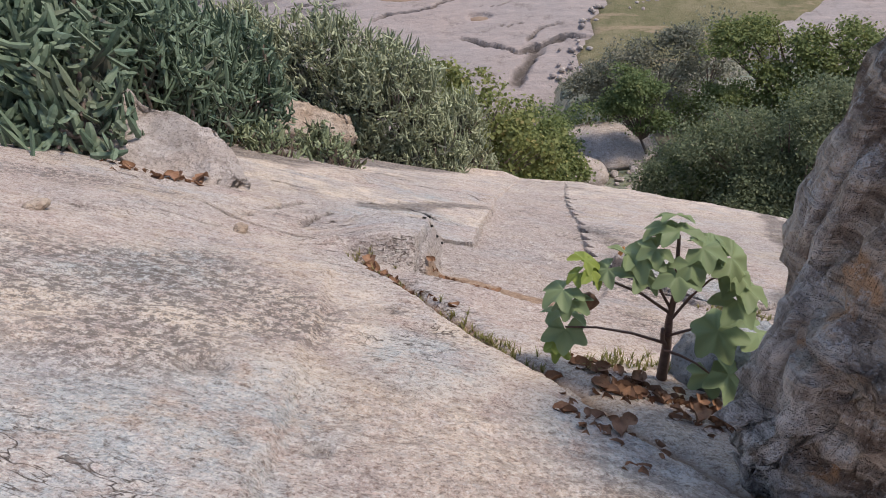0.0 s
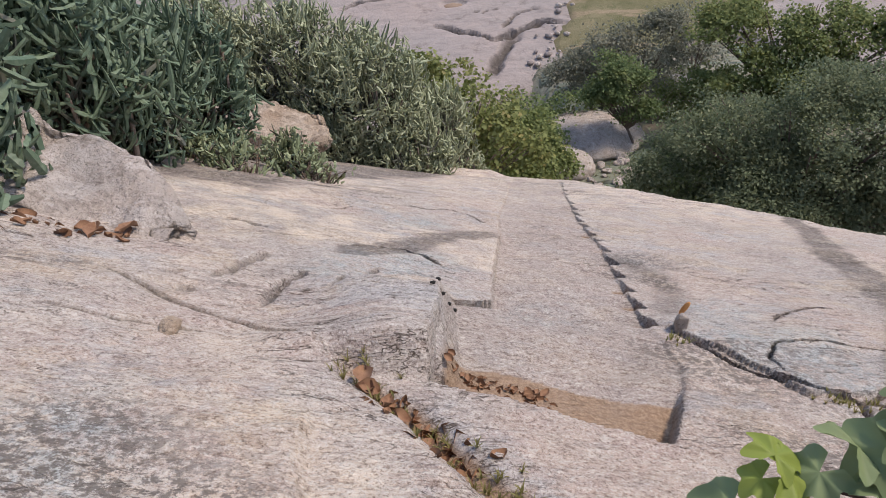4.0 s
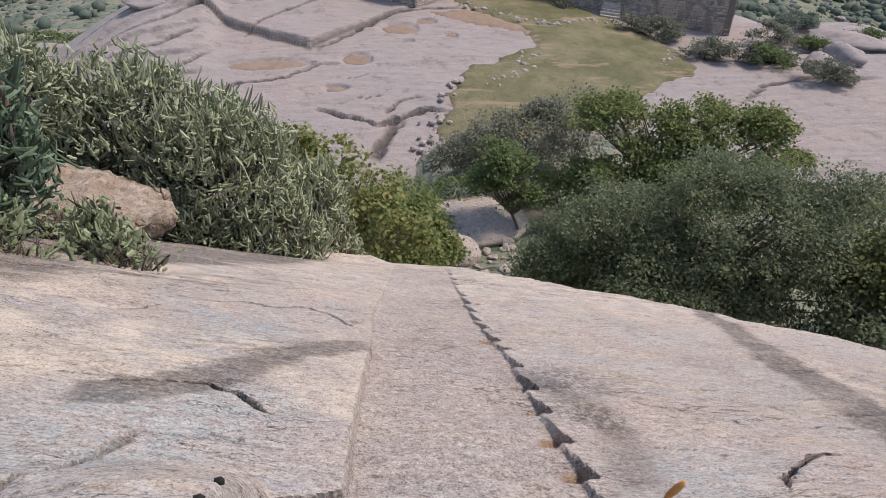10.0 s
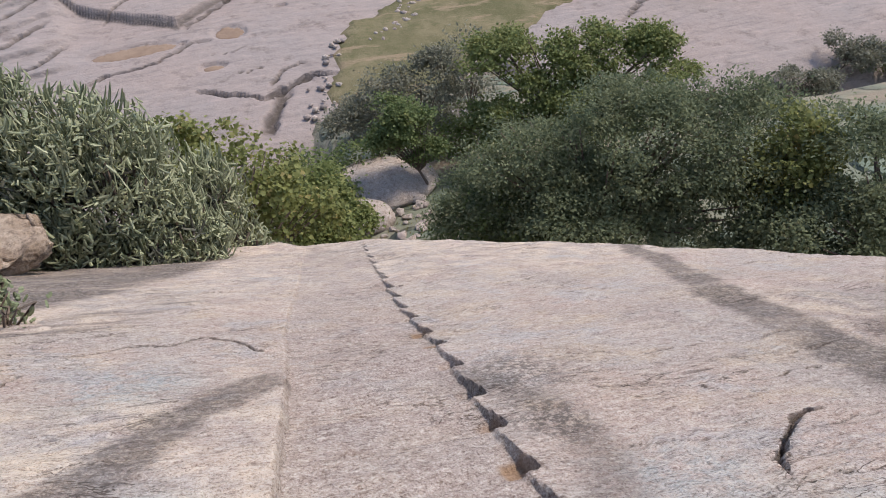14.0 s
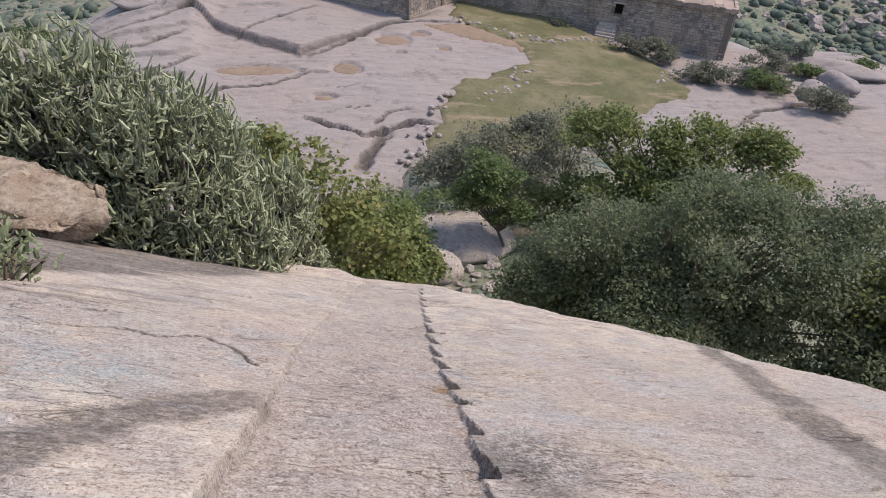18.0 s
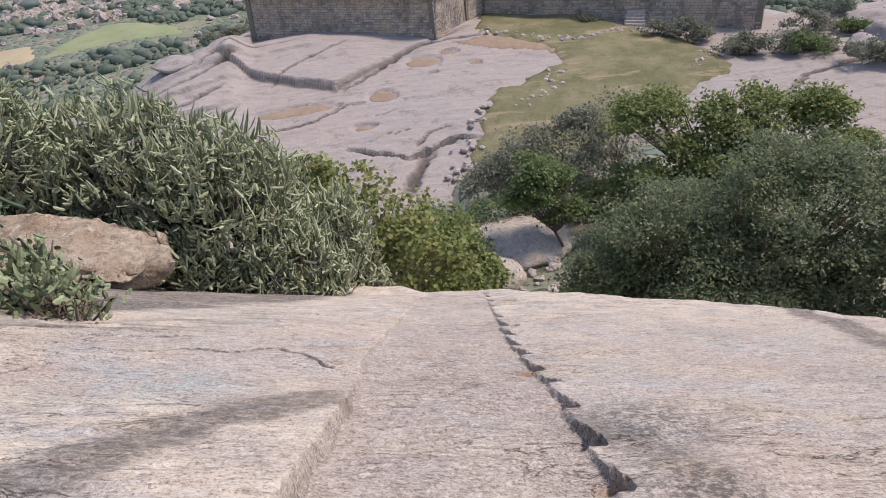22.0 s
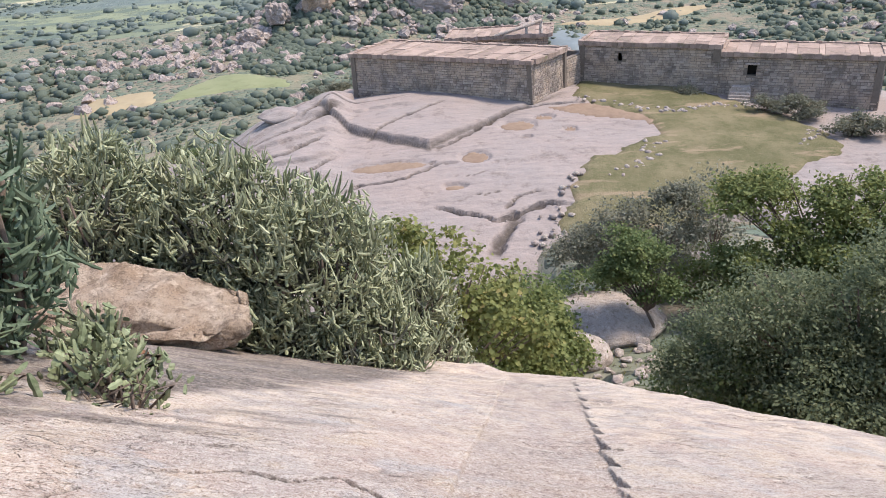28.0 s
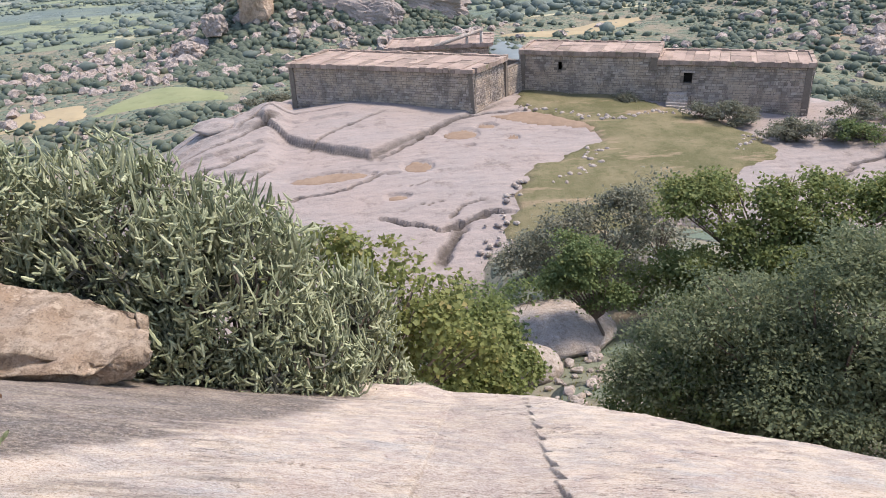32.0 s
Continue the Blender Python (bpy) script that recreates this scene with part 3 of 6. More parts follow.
def beyond(x, y):
    """How far past the brink of the slope a place lies (minus: on the slope)."""
    d, _ = away(x, y, BRINK)
    bx, by = np.array([p[0] for p in BRINK]), np.array([p[1] for p in BRINK])
    return np.where(y > np.interp(x, bx, by), d, -d)


def slope(x, y):
    """Height of the slope and the masks for its surface."""
    z = base_slope(x, y)
    out = beyond(x, y)
    z = z - np.where(out > 0, 0.25 * out + 0.55 * np.minimum(out, 3) ** 2, 0)
    soil, lichen = np.zeros_like(x), np.zeros_like(x)
    near = np.exp(-((x - 0.5) ** 2) / 60)
    z = z + 0.05 * rough(x * 0.9, y * 1.3, 3, 4) + 0.022 * rough(x * 2.2 + 0.3 * y, y * 5, 11, 4, 0.6) + 0.010 * rough(x * 7, y * 18, 21, 4, 0.6)
    ledges = rough(x * 1.1 + 3, y * 3.2 - 0.4 * x, 31, 3)
    z = z + 0.018 * np.floor(ledges * 5) / 5 * near
    # the upper slab, thicker than the ground past its edge
    sx, sy = [p[0] for p in SLAB_EDGE], [p[1] for p in SLAB_EDGE]
    wob = 0.03 * rough(x * 5, y * 5, 41, 3)
    d, al = away(x + wob, y + wob, SLAB_EDGE)
    side = np.where(y < np.interp(x, sx, sy), 1.0, -1.0)
    inside = np.clip(side, 0, 1)
    lift = 0.12 * smooth(al, 0.22, 0.5)
    z = z + inside * lift * (0.35 + 0.65 * smooth(d, 0.0, 0.07)) * np.exp(-d / 4)
    gutter = (1 - inside) * np.exp(-((d - 0.05) / 0.10) ** 2) * smooth(al, 0.30, 0.45)
    z = z - 0.10 * gutter
    soil = np.maximum(soil, smooth(gutter, 0.25, 0.7))
    # a low step that runs down the upper slab
    ridge = np.interp(y, [0.6, 1.01, 1.43, 1.79, 2.23, 2.87], [-0.57, -0.60, -0.62, -0.66, -0.70, -0.77])
    off = x - ridge + 0.03 * rough(x * 5, y * 5, 45, 3)
    drop = smooth(off, -0.015, 0.035) * np.exp(-np.maximum(off, 0) / 0.35) * (1 - smooth(y, 2.6, 3.0)) * inside
    z = z - 0.045 * drop
    # the raised block beside the first deep step
    brow = smooth(x, -1.6, -0.6) * (1 - smooth(x, 1.0, 1.6)) * smooth(y + 0.06 * (x + 1) + 0.1 * rough(x * 2, y * 2, 57, 3), 15.5, 16.1) * (1 - smooth(y, 17.2, 17.6))
    z = z + 0.20 * brow
    block = smooth(x, -1.25, -0.45) * (1 - smooth(x, -0.31, -0.20)) * smooth(y, 3.30, 3.50) * (1 - smooth(y, 4.25, 4.75))
    z = z + 0.24 * block
    # slabs split off at the far side of the stair
    lip = np.interp(x, [1.15, 1.28, 1.43, 1.54, 1.62, 2.0, 2.3], [4.45, 4.28, 4.0, 3.78, 3.56, 3.6, 3.7]) + 0.03 * rough(x * 6, y * 6, 56, 3)
    slab = smooth(x, 1.13, 1.2) * (1 - smooth(x, 2.2, 2.5)) * smooth(y - lip, 0.0, 0.04) * (1 - smooth(y, 4.2, 4.9))
    z = z + 0.05 * slab
    lichen = np.maximum(lichen, slab)
    # the cut stair
    lx = np.interp(y, [p[1] for p in STAIR_LEFT], [p[0] for p in STAIR_LEFT])
    rx = np.interp(y, [p[1] for p in STAIR_RIGHT], [p[0] for p in STAIR_RIGHT])
    bend = y + 0.02 * rough(x * 4, y * 0 + 2, 61, 3)
    r = np.array([3.05] + RISERS + [16.4])
    tooth = np.zeros_like(x)
    for k in range(1, len(r) - 1):
        f = (bend - r[k]) / (r[k + 1] - r[k])
        tooth = np.where((f >= 0) & (f < 1), np.clip(1 - f, 0, 1) ** 1.3 * smooth(f, -0.01, 0.03), tooth)
    rx = rx - 0.035 + 0.09 * np.where(y > 4.47, tooth, 0.4)
    jit = 0.018 * rough(x * 3, y * 7, 51, 3)
    s = (x + jit - lx) / (rx - lx)
    fade = smooth(y, 3.0, 3.1) * (1 - 0.5 * smooth(y, 8.0, 14.0)) * (out < 0)
    soft_edge = np.where(y < 4.42, 0.985, 0.99)
    cut = smooth(s, -0.005, 0.010) * (1 - np.clip((s - soft_edge) / (1.01 - soft_edge), 0, 1)) * fade
    edge_y = 3.32 - 0.32 * np.clip((x + 0.36) / 1.04, 0, 1) + 0.015 * rough(x * 6, y * 0, 71, 3)
    f = np.clip((bend - edge_y) / (4.47 - edge_y), 0, 1)
    first = (bend > edge_y) & (bend < 4.47)
    pocket = 0.02 + 0.025 * (1 - smooth(y, 6.0, 7.0)) + 0.030 * smooth(s, 0.25, 0.7) + 0.038 * smooth(s, 0.88, 0.91) * smooth(tooth, 0.55, 0.65)
    depth = np.where(first, 0.02 + 0.17 * (1 - f) ** 1.6 * (1 - 0.75 * smooth(s, 0.65, 0.95) * smooth(f, 0.2, 0.45)), 0.03 + 0.05 * (1 - smooth(s, 0.0, 0.6)) * (1 - smooth(y, 6.6, 7.2)) + tooth * (pocket + 0.05 * (1 - smooth(y, 4.6, 5.0)) + 0.01))
    depth = np.where(bend < edge_y, 0, depth)
    z = z - depth * cut
    tread = np.where(bend > edge_y, cut, 0) * (1 - 0.25 * smooth(y, 11, 15))
    bottom = np.where(first & (f < 0.30), cut, 0) * smooth(s, 0.03, 0.06) * (1 - smooth(s, 1.0, 1.02))
    z = np.where((bottom > 0.5) & (s < 0.95), z + 0.03 * smooth(0.3 - f, 0.0, 0.3), z)
    soil = np.maximum(soil, bottom * smooth(0.34 - f, 0.0, 0.05))
    pockets = cut * smooth(s, 0.87, 0.91) * smooth(tooth, 0.5, 0.6) * (y < 7.6) * (bend > 4.47) * smooth(wave(x * 2, y * 1.9, 5), 0.3, 0.5)
    soil = np.maximum(soil, pockets)
    crack_dark = np.zeros_like(x)
    for line, width, deep in CRACKS:
        xs, ys = [p[0] for p in line], [p[1] for p in line]
        m = (x > min(xs) - 0.2) & (x < max(xs) + 0.2) & (y > min(ys) - 0.2) & (y < max(ys) + 0.2)
        if not m.any():
            continue
        wx = x[m] + 0.035 * rough(x[m] * 7, y[m] * 7, 81, 3)
        wy = y[m] + 0.035 * rough(x[m] * 7 + 9, y[m] * 7, 82, 3)
        d, al = away(wx, wy, line)
        taper = np.clip(np.minimum(al, 1 - al) * 6 + 0.25, 0.2, 1)
        g = 1 - smooth(d, width * taper * 0.4, width * taper * 1.3)
        z[m] -= deep * taper * g
        crack_dark[m] = np.maximum(crack_dark[m], g)
    for px, py, pr, deep in PITS:
        d = np.hypot((x - px) * 0.7, y - py) / pr
        z = z - deep * (1 - smooth(d, 0.3, 1.1))
        crack_dark = np.maximum(crack_dark, 0.6 * (1 - smooth(d, 0.4, 1.0)))
    # water stains, lichen, dark crust, and warm patches with sun painted down the slope
    d, al = away(x + 0.15 * rough(x, y, 91, 3) + 0.10 * rough(x * 6, y * 9, 92, 4, 0.7), y, [(5.95, 11.0), (5.0, 9.0), (4.3, 7.4), (4.05, 6.45), (3.85, 5.7), (3.7, 5.2), (3.3, 4.6), (2.7, 3.8)])
    stain_dark = 0.85 * (1 - smooth(d, 0.14 + 0.15 * al, 0.22 + 0.28 * al)) * smooth(wave(x * 0.6, y * 3.3, 93), 0.0, 0.3)
    right = smooth(x - 0.35 * (6 - y), 3.4, 4.4) * (1 - smooth(y, 5.5, 7.2))
    stain_dark = np.maximum(stain_dark, 0.78 * right * smooth(rough(x * 1.5, y * 4, 95, 3), -0.35, 0.15))
    d, al = away(x, y + 0.12 * rough(x * 2, y * 2, 97, 3) + 0.14 * rough(x * 8, y * 12, 98, 4, 0.7), [(0.14, 6.66), (0.0, 6.52), (-0.28, 6.15), (-0.50, 5.70), (-0.9, 5.3)])
    stain_dark = np.maximum(stain_dark, 0.80 * (1 - smooth(d, 0.10, 0.20)) * (s < 0.03))
    d, al = away(x, y + 0.10 * rough(x * 6, y * 8, 96, 4, 0.7), [(1.38, 6.3), (1.55, 5.85), (1.55, 5.25), (1.35, 4.85)])
    stain_dark = np.maximum(stain_dark, 0.55 * (1 - smooth(d, 0.04, 0.22)) * (s > 1.0))
    d, al = away(x, y + 0.25 * rough(x * 1.2, y * 1.2, 99, 3), [(-4.2, 11.6), (-3.2, 11.2), (-2.1, 10.7), (-1.6, 11.0), (-1.2, 12.2), (-0.75, 14.0), (-0.5, 15.4)])
    stain_dark = np.maximum(stain_dark, 0.95 * (1 - smooth(d, 0.35, 0.75)) * smooth(rough(x * 0.5, y * 4, 101, 3), -0.7, -0.1))
    wet = smooth(np.interp(y, [7.4, 8.8, 9.7, 11.3, 13, 15.9], [-1.95, -1.75, -1.43, -1.04, -0.75, -0.35]) - x + 0.22 * rough(x * 1.2, y * 3, 111, 3), 0.0, 0.30) * smooth(y, 6.6, 7.6)
    bands = smooth(rough(x * 0.5 + 0.15 * y, y * 2.6, 113, 4, 0.6), -0.30, 0.12)
    wet = wet * np.maximum(bands, 0.75 * smooth(np.interp(y, [9.2, 9.73, 10.78, 11.56, 13.04, 14.9, 16], [-2.7, -2.1, -1.48, -1.18, -0.78, -0.8, -0.9]) - x, 0, 0.3))
    stain_dark = np.maximum(stain_dark, 0.95 * wet)
    d, al = away(x, y, [(-3.6, 9.6), (-2.6, 8.6), (-1.9, 8.0), (-1.2, 8.7), (-0.6, 9.6)])
    stain_dark = np.maximum(stain_dark, 0.75 * (1 - smooth(d, 0.15, 0.6)) * smooth(rough(x * 0.7, y * 7, 103, 3), -0.2, 0.25))
    # cracks and pits are darkened through the same mask
    stain_dark = np.maximum(stain_dark, 0.9 * crack_dark)
    for px, py, pr in ((-1.5, 2.35, 0.5), (-1.0, 0.95, 0.65), (-0.75, 1.3, 0.4), (-1.5, 2.5, 0.45), (-0.2, 1.9, 0.35), (-0.75, 5.0, 0.45), (-0.4, 5.2, 0.4), (1.75, 4.9, 0.35), (-0.6, 6.9, 0.5), (0.35, 4.5, 0.4), (-0.9, 4.7, 0.35), (0.5, 1.5, 0.4)):
        lichen = np.maximum(lichen, 1 - smooth(np.hypot(x - px, y - py) / pr, 0.4, 1.2))
    crust = smooth(rough(x * 0.7 + 5, y * 0.9, 105, 3), -0.1, 0.35) * (y < 4.2) * 0.95 + 0.4 * smooth(rough(x * 0.5, y * 0.8, 107, 3), 0.05, 0.5)
    for px, py, pr in ((1.62, 6.3, 0.42), (1.5, 5.6, 0.3), (-1.85, 2.0, 0.7), (-1.2, 1.7, 0.5)):
        crust = np.maximum(crust, 1 - smooth(np.hypot(x - px, y - py) / pr, 0.3, 1.2))
    # warm patches, lightened past y 7.5 to paint stronger sun on the rock
    warm_sun = np.clip(smooth(rough(x * 0.45 + 2, y * 0.5, 109, 3), 0.0, 0.5) + 0.8 * smooth(y, 7.5, 11), 0, 1)
    return z, dict(soil=np.clip(soil, 0, 1), lichen=lichen, stain_dark=np.clip(stain_dark, 0, 1), tread=np.clip(tread, 0, 1), crust=np.clip(crust, 0, 1), warm_sun=warm_sun)


def floor_z(x, y):
    z, _ = slope(np.array([float(x)]), np.array([float(y)]))
    return float(z[0])


def graded(stops):
    """Places along an axis: (start, step) pairs, and the end."""
    out = []
    for (a, step), (b, _) in zip(stops, stops[1:]):
        out.append(np.linspace(a, b, max(2, int((b - a) / step)), endpoint=False))
    return np.concatenate(out + [np.array([stops[-1][0]])])


gx = graded([(-26, 1.2), (-10, 0.4), (-5, 0.1), (-2.4, 0.022), (-1.1, 0.015), (2.5, 0.028), (4.2, 0.07), (8, 0.25), (14, 1.2), (28, 0)])
gy = graded([(-12, 0.8), (-2, 0.2), (0.7, 0.022), (2.6, 0.014), (5.6, 0.018), (9.0, 0.03), (12, 0.06), (18.5, 0.25), (24, 0)])
X, Y = np.meshgrid(gx, gy)
Z, masks = slope(X.ravel(), Y.ravel())
rock_me = mesh_of("granite_slope", np.stack([X.ravel(), Y.ravel(), Z], -1), grid_faces(len(gx), len(gy)), GRANITE)
for key, values in masks.items():
    layer = rock_me.attributes.new(key, "FLOAT", "POINT")
    layer.data.foreach_set("value", values.astype(np.float32))
crisp(rock_me, 0.62)
rock = tagged(new("granite_slope", rock_me), "bare pinkish granite slope with a worn cut stair", "rock slope", kind="structure")

# ---- ground to the horizon ----
HILLS = [  # centre x, y, height, spread x, spread y, turn
    (-38, 345, 30, 36, 36, 10), (6, 342, 19, 36, 32, -15), (-95, 330, 3, 60, 60, 0),
    (150, 720, 76, 118, 140, 10), (262, 730, 25, 60, 100, 0), (75, 760, 18, 60, 100, 0),
    (376, 400, 60, 100, 110, -20), (262, 330, 6, 80, 70, -20), (450, 330, 80, 110, 130, 0),
    (78, 1500, 60, 75, 80, 0), (-150, 1600, 12, 120, 120, 0),
]


def terrain(x, y):
    left = np.interp(y, [-400, 12, 17, 30, 38, 46, 100, 150, 230, 420, 900, 2000, 22000], [-30, -16, -15.2, -19, -25, -31.5, -36, -46, -54, -60, -74, -88, -100])
    right = np.interp(y, [-400, 12, 17, 30, 38, 44, 50, 56, 100, 150, 230, 420, 900, 2000, 22000], [-30, -16, -15.2, -18.5, -20.8, -22.6, -25.2, -27.3, -36, -46, -54, -60, -74, -88, -100])
    z = left + (right - left) * smooth(x + 0.6 * rough(x / 2, y / 2, 205, 3), 3.5, 9) * (1 - smooth(x, 27, 36))
    side = smooth(np.abs(x - 20), 55, 170) * smooth(y, -60, 60) * (1 - smooth(y, 120, 260))
    z = z - 22 * side
    for cx, cy, h, wx, wy, turn in HILLS:
        c, s_ = math.cos(radians(turn)), math.sin(radians(turn))
        u, v = ((x - cx) * c + (y - cy) * s_) / wx, (-(x - cx) * s_ + (y - cy) * c) / wy
        r2 = u * u + v * v
        z = z + h * np.exp(-r2 * 0.9) * (1 + 0.35 * rough(x / 38, y / 38, 201, 4) * np.exp(-r2 * 0.3))
    far = smooth(y, 90, 300)
    return z + far * 3.0 * rough(x / 60, y / 60, 211, 4) + 0.25 * rough(x / 3, y / 3, 221, 3) * smooth(y, 12, 30)


ax = np.concatenate([-np.geomspace(16000, 70, 60), np.linspace(-68, 90, 80), np.geomspace(92, 16000, 90)])
ay = np.concatenate([-np.geomspace(400, 12, 8), np.linspace(-10, 110, 90), np.geomspace(112, 900, 150), np.geomspace(920, 22000, 60)])
X, Y = np.meshgrid(ax, ay)
ground_me = mesh_of("ground", np.stack([X.ravel(), Y.ravel(), terrain(X.ravel(), Y.ravel())], -1), grid_faces(len(ax), len(ay)), GROUND)
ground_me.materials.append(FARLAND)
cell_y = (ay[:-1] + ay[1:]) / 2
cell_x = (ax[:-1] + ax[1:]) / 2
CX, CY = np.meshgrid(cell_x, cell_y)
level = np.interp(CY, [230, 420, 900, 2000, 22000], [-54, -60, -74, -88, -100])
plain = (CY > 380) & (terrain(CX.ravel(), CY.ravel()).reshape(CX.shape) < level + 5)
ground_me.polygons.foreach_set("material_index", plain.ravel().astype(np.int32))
tagged(new("ground", ground_me), "dry earth valley with grass and green scrub patches", "ground", kind="structure")


def land(x, y):
    return float(terrain(np.array([float(x)]), np.array([float(y)]))[0])


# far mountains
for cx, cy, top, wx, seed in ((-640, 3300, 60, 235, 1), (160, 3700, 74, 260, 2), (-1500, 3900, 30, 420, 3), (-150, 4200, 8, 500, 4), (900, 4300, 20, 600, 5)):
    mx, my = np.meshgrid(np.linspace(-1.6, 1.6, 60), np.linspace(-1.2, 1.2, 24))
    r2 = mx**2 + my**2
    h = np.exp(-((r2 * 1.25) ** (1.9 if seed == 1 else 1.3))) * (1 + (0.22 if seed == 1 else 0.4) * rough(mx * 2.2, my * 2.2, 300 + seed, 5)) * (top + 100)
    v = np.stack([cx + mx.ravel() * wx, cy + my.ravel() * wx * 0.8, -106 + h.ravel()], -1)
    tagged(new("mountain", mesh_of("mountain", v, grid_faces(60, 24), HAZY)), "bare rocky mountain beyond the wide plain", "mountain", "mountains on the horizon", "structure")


# ---- the granite terrace with its ledges, seams and silt pits ----
SEAMS = [
    ([(-8.5, 64.5), (-6.9, 65.6), (-2.8, 66.3), (-0.6, 68.0), (1.0, 69.5)], 0.28, 0.5), ([(0.0, 60.5), (1.0, 60.0), (3.4, 58.8), (5.1, 57.6)], 0.35, 0.5),
    ([(5.1, 57.6), (6.4, 58.6), (8.0, 59.3), (9.6, 60.0), (11.4, 59.6)], 0.4, 0.7), ([(6.0, 59.5), (7.0, 61.2), (8.2, 61.8), (9.4, 61.9)], 0.2, 0.4),
    ([(7.0, 58.6), (6.0, 56.6), (5.2, 55.2), (4.4, 53.0)], 0.8, 0.5), ([(-14.5, 82), (-12.0, 85.5), (-6, 87.6), (-2, 90)], 0.3, 0.4),
    ([(-7.0, 76.5), (-3.0, 81.0), (2.0, 86.5)], 0.25, 0.3), ([(-20, 76), (-15, 79), (-12.4, 82.5), (-10, 84.5)], 0.4, 0.5),
    ([(-21, 71), (-15, 73), (-11.5, 77.5)], 0.4, 0.5), ([(-17, 68), (-12, 69), (-10, 72.5)], 0.35, 0.5), ([(0.5, 72.5), (4.5, 77.0), (9.0, 82.6), (13.0, 84.5), (17.5, 85.0)], 0.45, 0.6),
    ([(-24, 81), (-18, 84), (-12, 88)], 0.4, 0.5), ([(2.0, 66.0), (3.5, 65.6), (5.0, 66.6)], 0.12, 0.2), ([(3.2, 62.5), (4.6, 62.0), (6.0, 62.6)], 0.12, 0.2),
    ([(40, 60), (44, 63), (50, 64.5), (58, 64)], 0.3, 0.4), ([(44, 70), (52, 72), (62, 71)], 0.6, 0.6),
]
SILT = [(1.8, 64.0, 1.1, 0.75, 0), (4.1, 70.3, 1.6, 1.5, 10), (9.3, 78.2, 2.1, 1.7, 0), (14.6, 76.3, 0.8, 0.8, 0), (9.9, 74.5, 0.6, 0.45, 0), (-0.1, 69.5, 0.35, 0.3, 0), (1.6, 69.0, 0.7, 0.3, 0), (-4.4, 69.6, 4.2, 1.3, 12), (12.5, 80.2, 1.2, 0.9, 0)]


def terrace(x, y, marks=False):
    z = np.interp(y, [34, 42, 46, 50, 58, 65, 87, 112, 130], [-33, -31, -28.8, -27.5, -26.3, -25.5, -24.35, -24.2, -30])
    front = 51.5 - 0.45 * np.maximum(6 - x, 0) + 0.5 * np.maximum(x - 9, 0) * (x < 24) + 7.5 * (x >= 24) - 12 * smooth(x, 24, 36)
    front = front + 1.2 * rough(x / 3, y * 0, 231, 3)
    z = z - 3.2 * smooth(front - y, 0, 5)
    z = z - 9 * smooth(-(x + 17 - 0.12 * (y - 60)), 0, 22) - 8 * smooth(y - 103 + 22 * smooth(x, 44, 52), 0, 14) - 9 * smooth(x - 66, 0, 30)
    z = z + 0.55 * np.exp(-((x - 4) ** 2) / 260 - (y - 72) ** 2 / 500)
    # the thick sheet on which the store house stands
    edge = np.interp(x, [-16, -12.4, -7.9, -0.3, 3, 8, 15.2, 20], [86, 84.1, 78.5, 72.5, 75.9, 81.2, 87.4, 91])
    sheet = smooth(y - edge + 0.45 * rough(x / 1.6, y / 1.6, 241, 2), 0, 0.75) * smooth(x, -13.5, -11) * (1 - smooth(x, 16, 20)) * (1 - smooth(y, 100, 108))
    z = z + (0.85 - 0.6 * smooth(x, -1, 9)) * sheet
    far_sheet = smooth(y - 84.5 + 0.9 * rough(x / 2, y / 2, 243, 2) - 0.25 * (x + 6), 0, 0.42) * smooth(x, -16, -14) * (1 - smooth(x, -3, 0)) * (1 - smooth(y, 100, 108))
    z = z + 0.25 * far_sheet
    for lx, ly, slant in ((-19, 79, 0.5), (-21, 74, 0.45), (-18, 70.5, 0.3), (-13, 67.5, 0.25)):
        z = z + 0.45 * smooth(y - ly - slant * (x - lx) + 0.8 * rough(x / 2, y / 2, 245, 2), 0, 0.42) * (1 - smooth(x, -11.5, -8.5)) * (1 - smooth(y, 86, 92))
    z = z - 1.7 * smooth(4 - x, 0, 15) * smooth(y, 87, 97) - 0.8 * smooth(x, 27, 45) * smooth(y, 66, 78)
    z = z + 0.16 * rough(x / 5, y / 5, 251, 4) + 0.05 * rough(x * 0.9, y * 0.9, 261, 3)
    mark = np.zeros_like(x)
    for line, width, deep in SEAMS:
        d, al = away(x + 0.4 * rough(x, y, 271, 3), y + 0.4 * rough(x + 7, y, 272, 3), line)
        cut = (1 - smooth(d, width * 0.25, width * 0.95)) * np.clip(np.minimum(al, 1 - al) * 5 + 0.3, 0, 1)
        z = z - deep * cut
        mark = np.maximum(mark, cut)
    for px, py, rx_, ry_, turn in SILT:
        d = np.hypot((x - px) / rx_, (y - py) / ry_) + 0.18 * rough(x, y, 281, 3)
        z = z - 0.28 * (1 - smooth(d, 0.8, 1.15))
    # ledge faces darkened for water stain and for shade under the rim
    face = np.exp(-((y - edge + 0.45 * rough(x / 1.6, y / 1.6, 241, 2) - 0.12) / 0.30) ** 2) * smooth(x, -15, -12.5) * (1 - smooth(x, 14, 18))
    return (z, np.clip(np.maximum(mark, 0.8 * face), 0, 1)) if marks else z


tx = graded([(-44, 1.0), (-26, 0.26), (24, 0.6), (70, 2), (98, 0)])
ty = graded([(36, 0.8), (50, 0.2), (91, 0.7), (118, 0)])
X, Y = np.meshgrid(tx, ty)
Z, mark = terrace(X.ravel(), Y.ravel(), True)
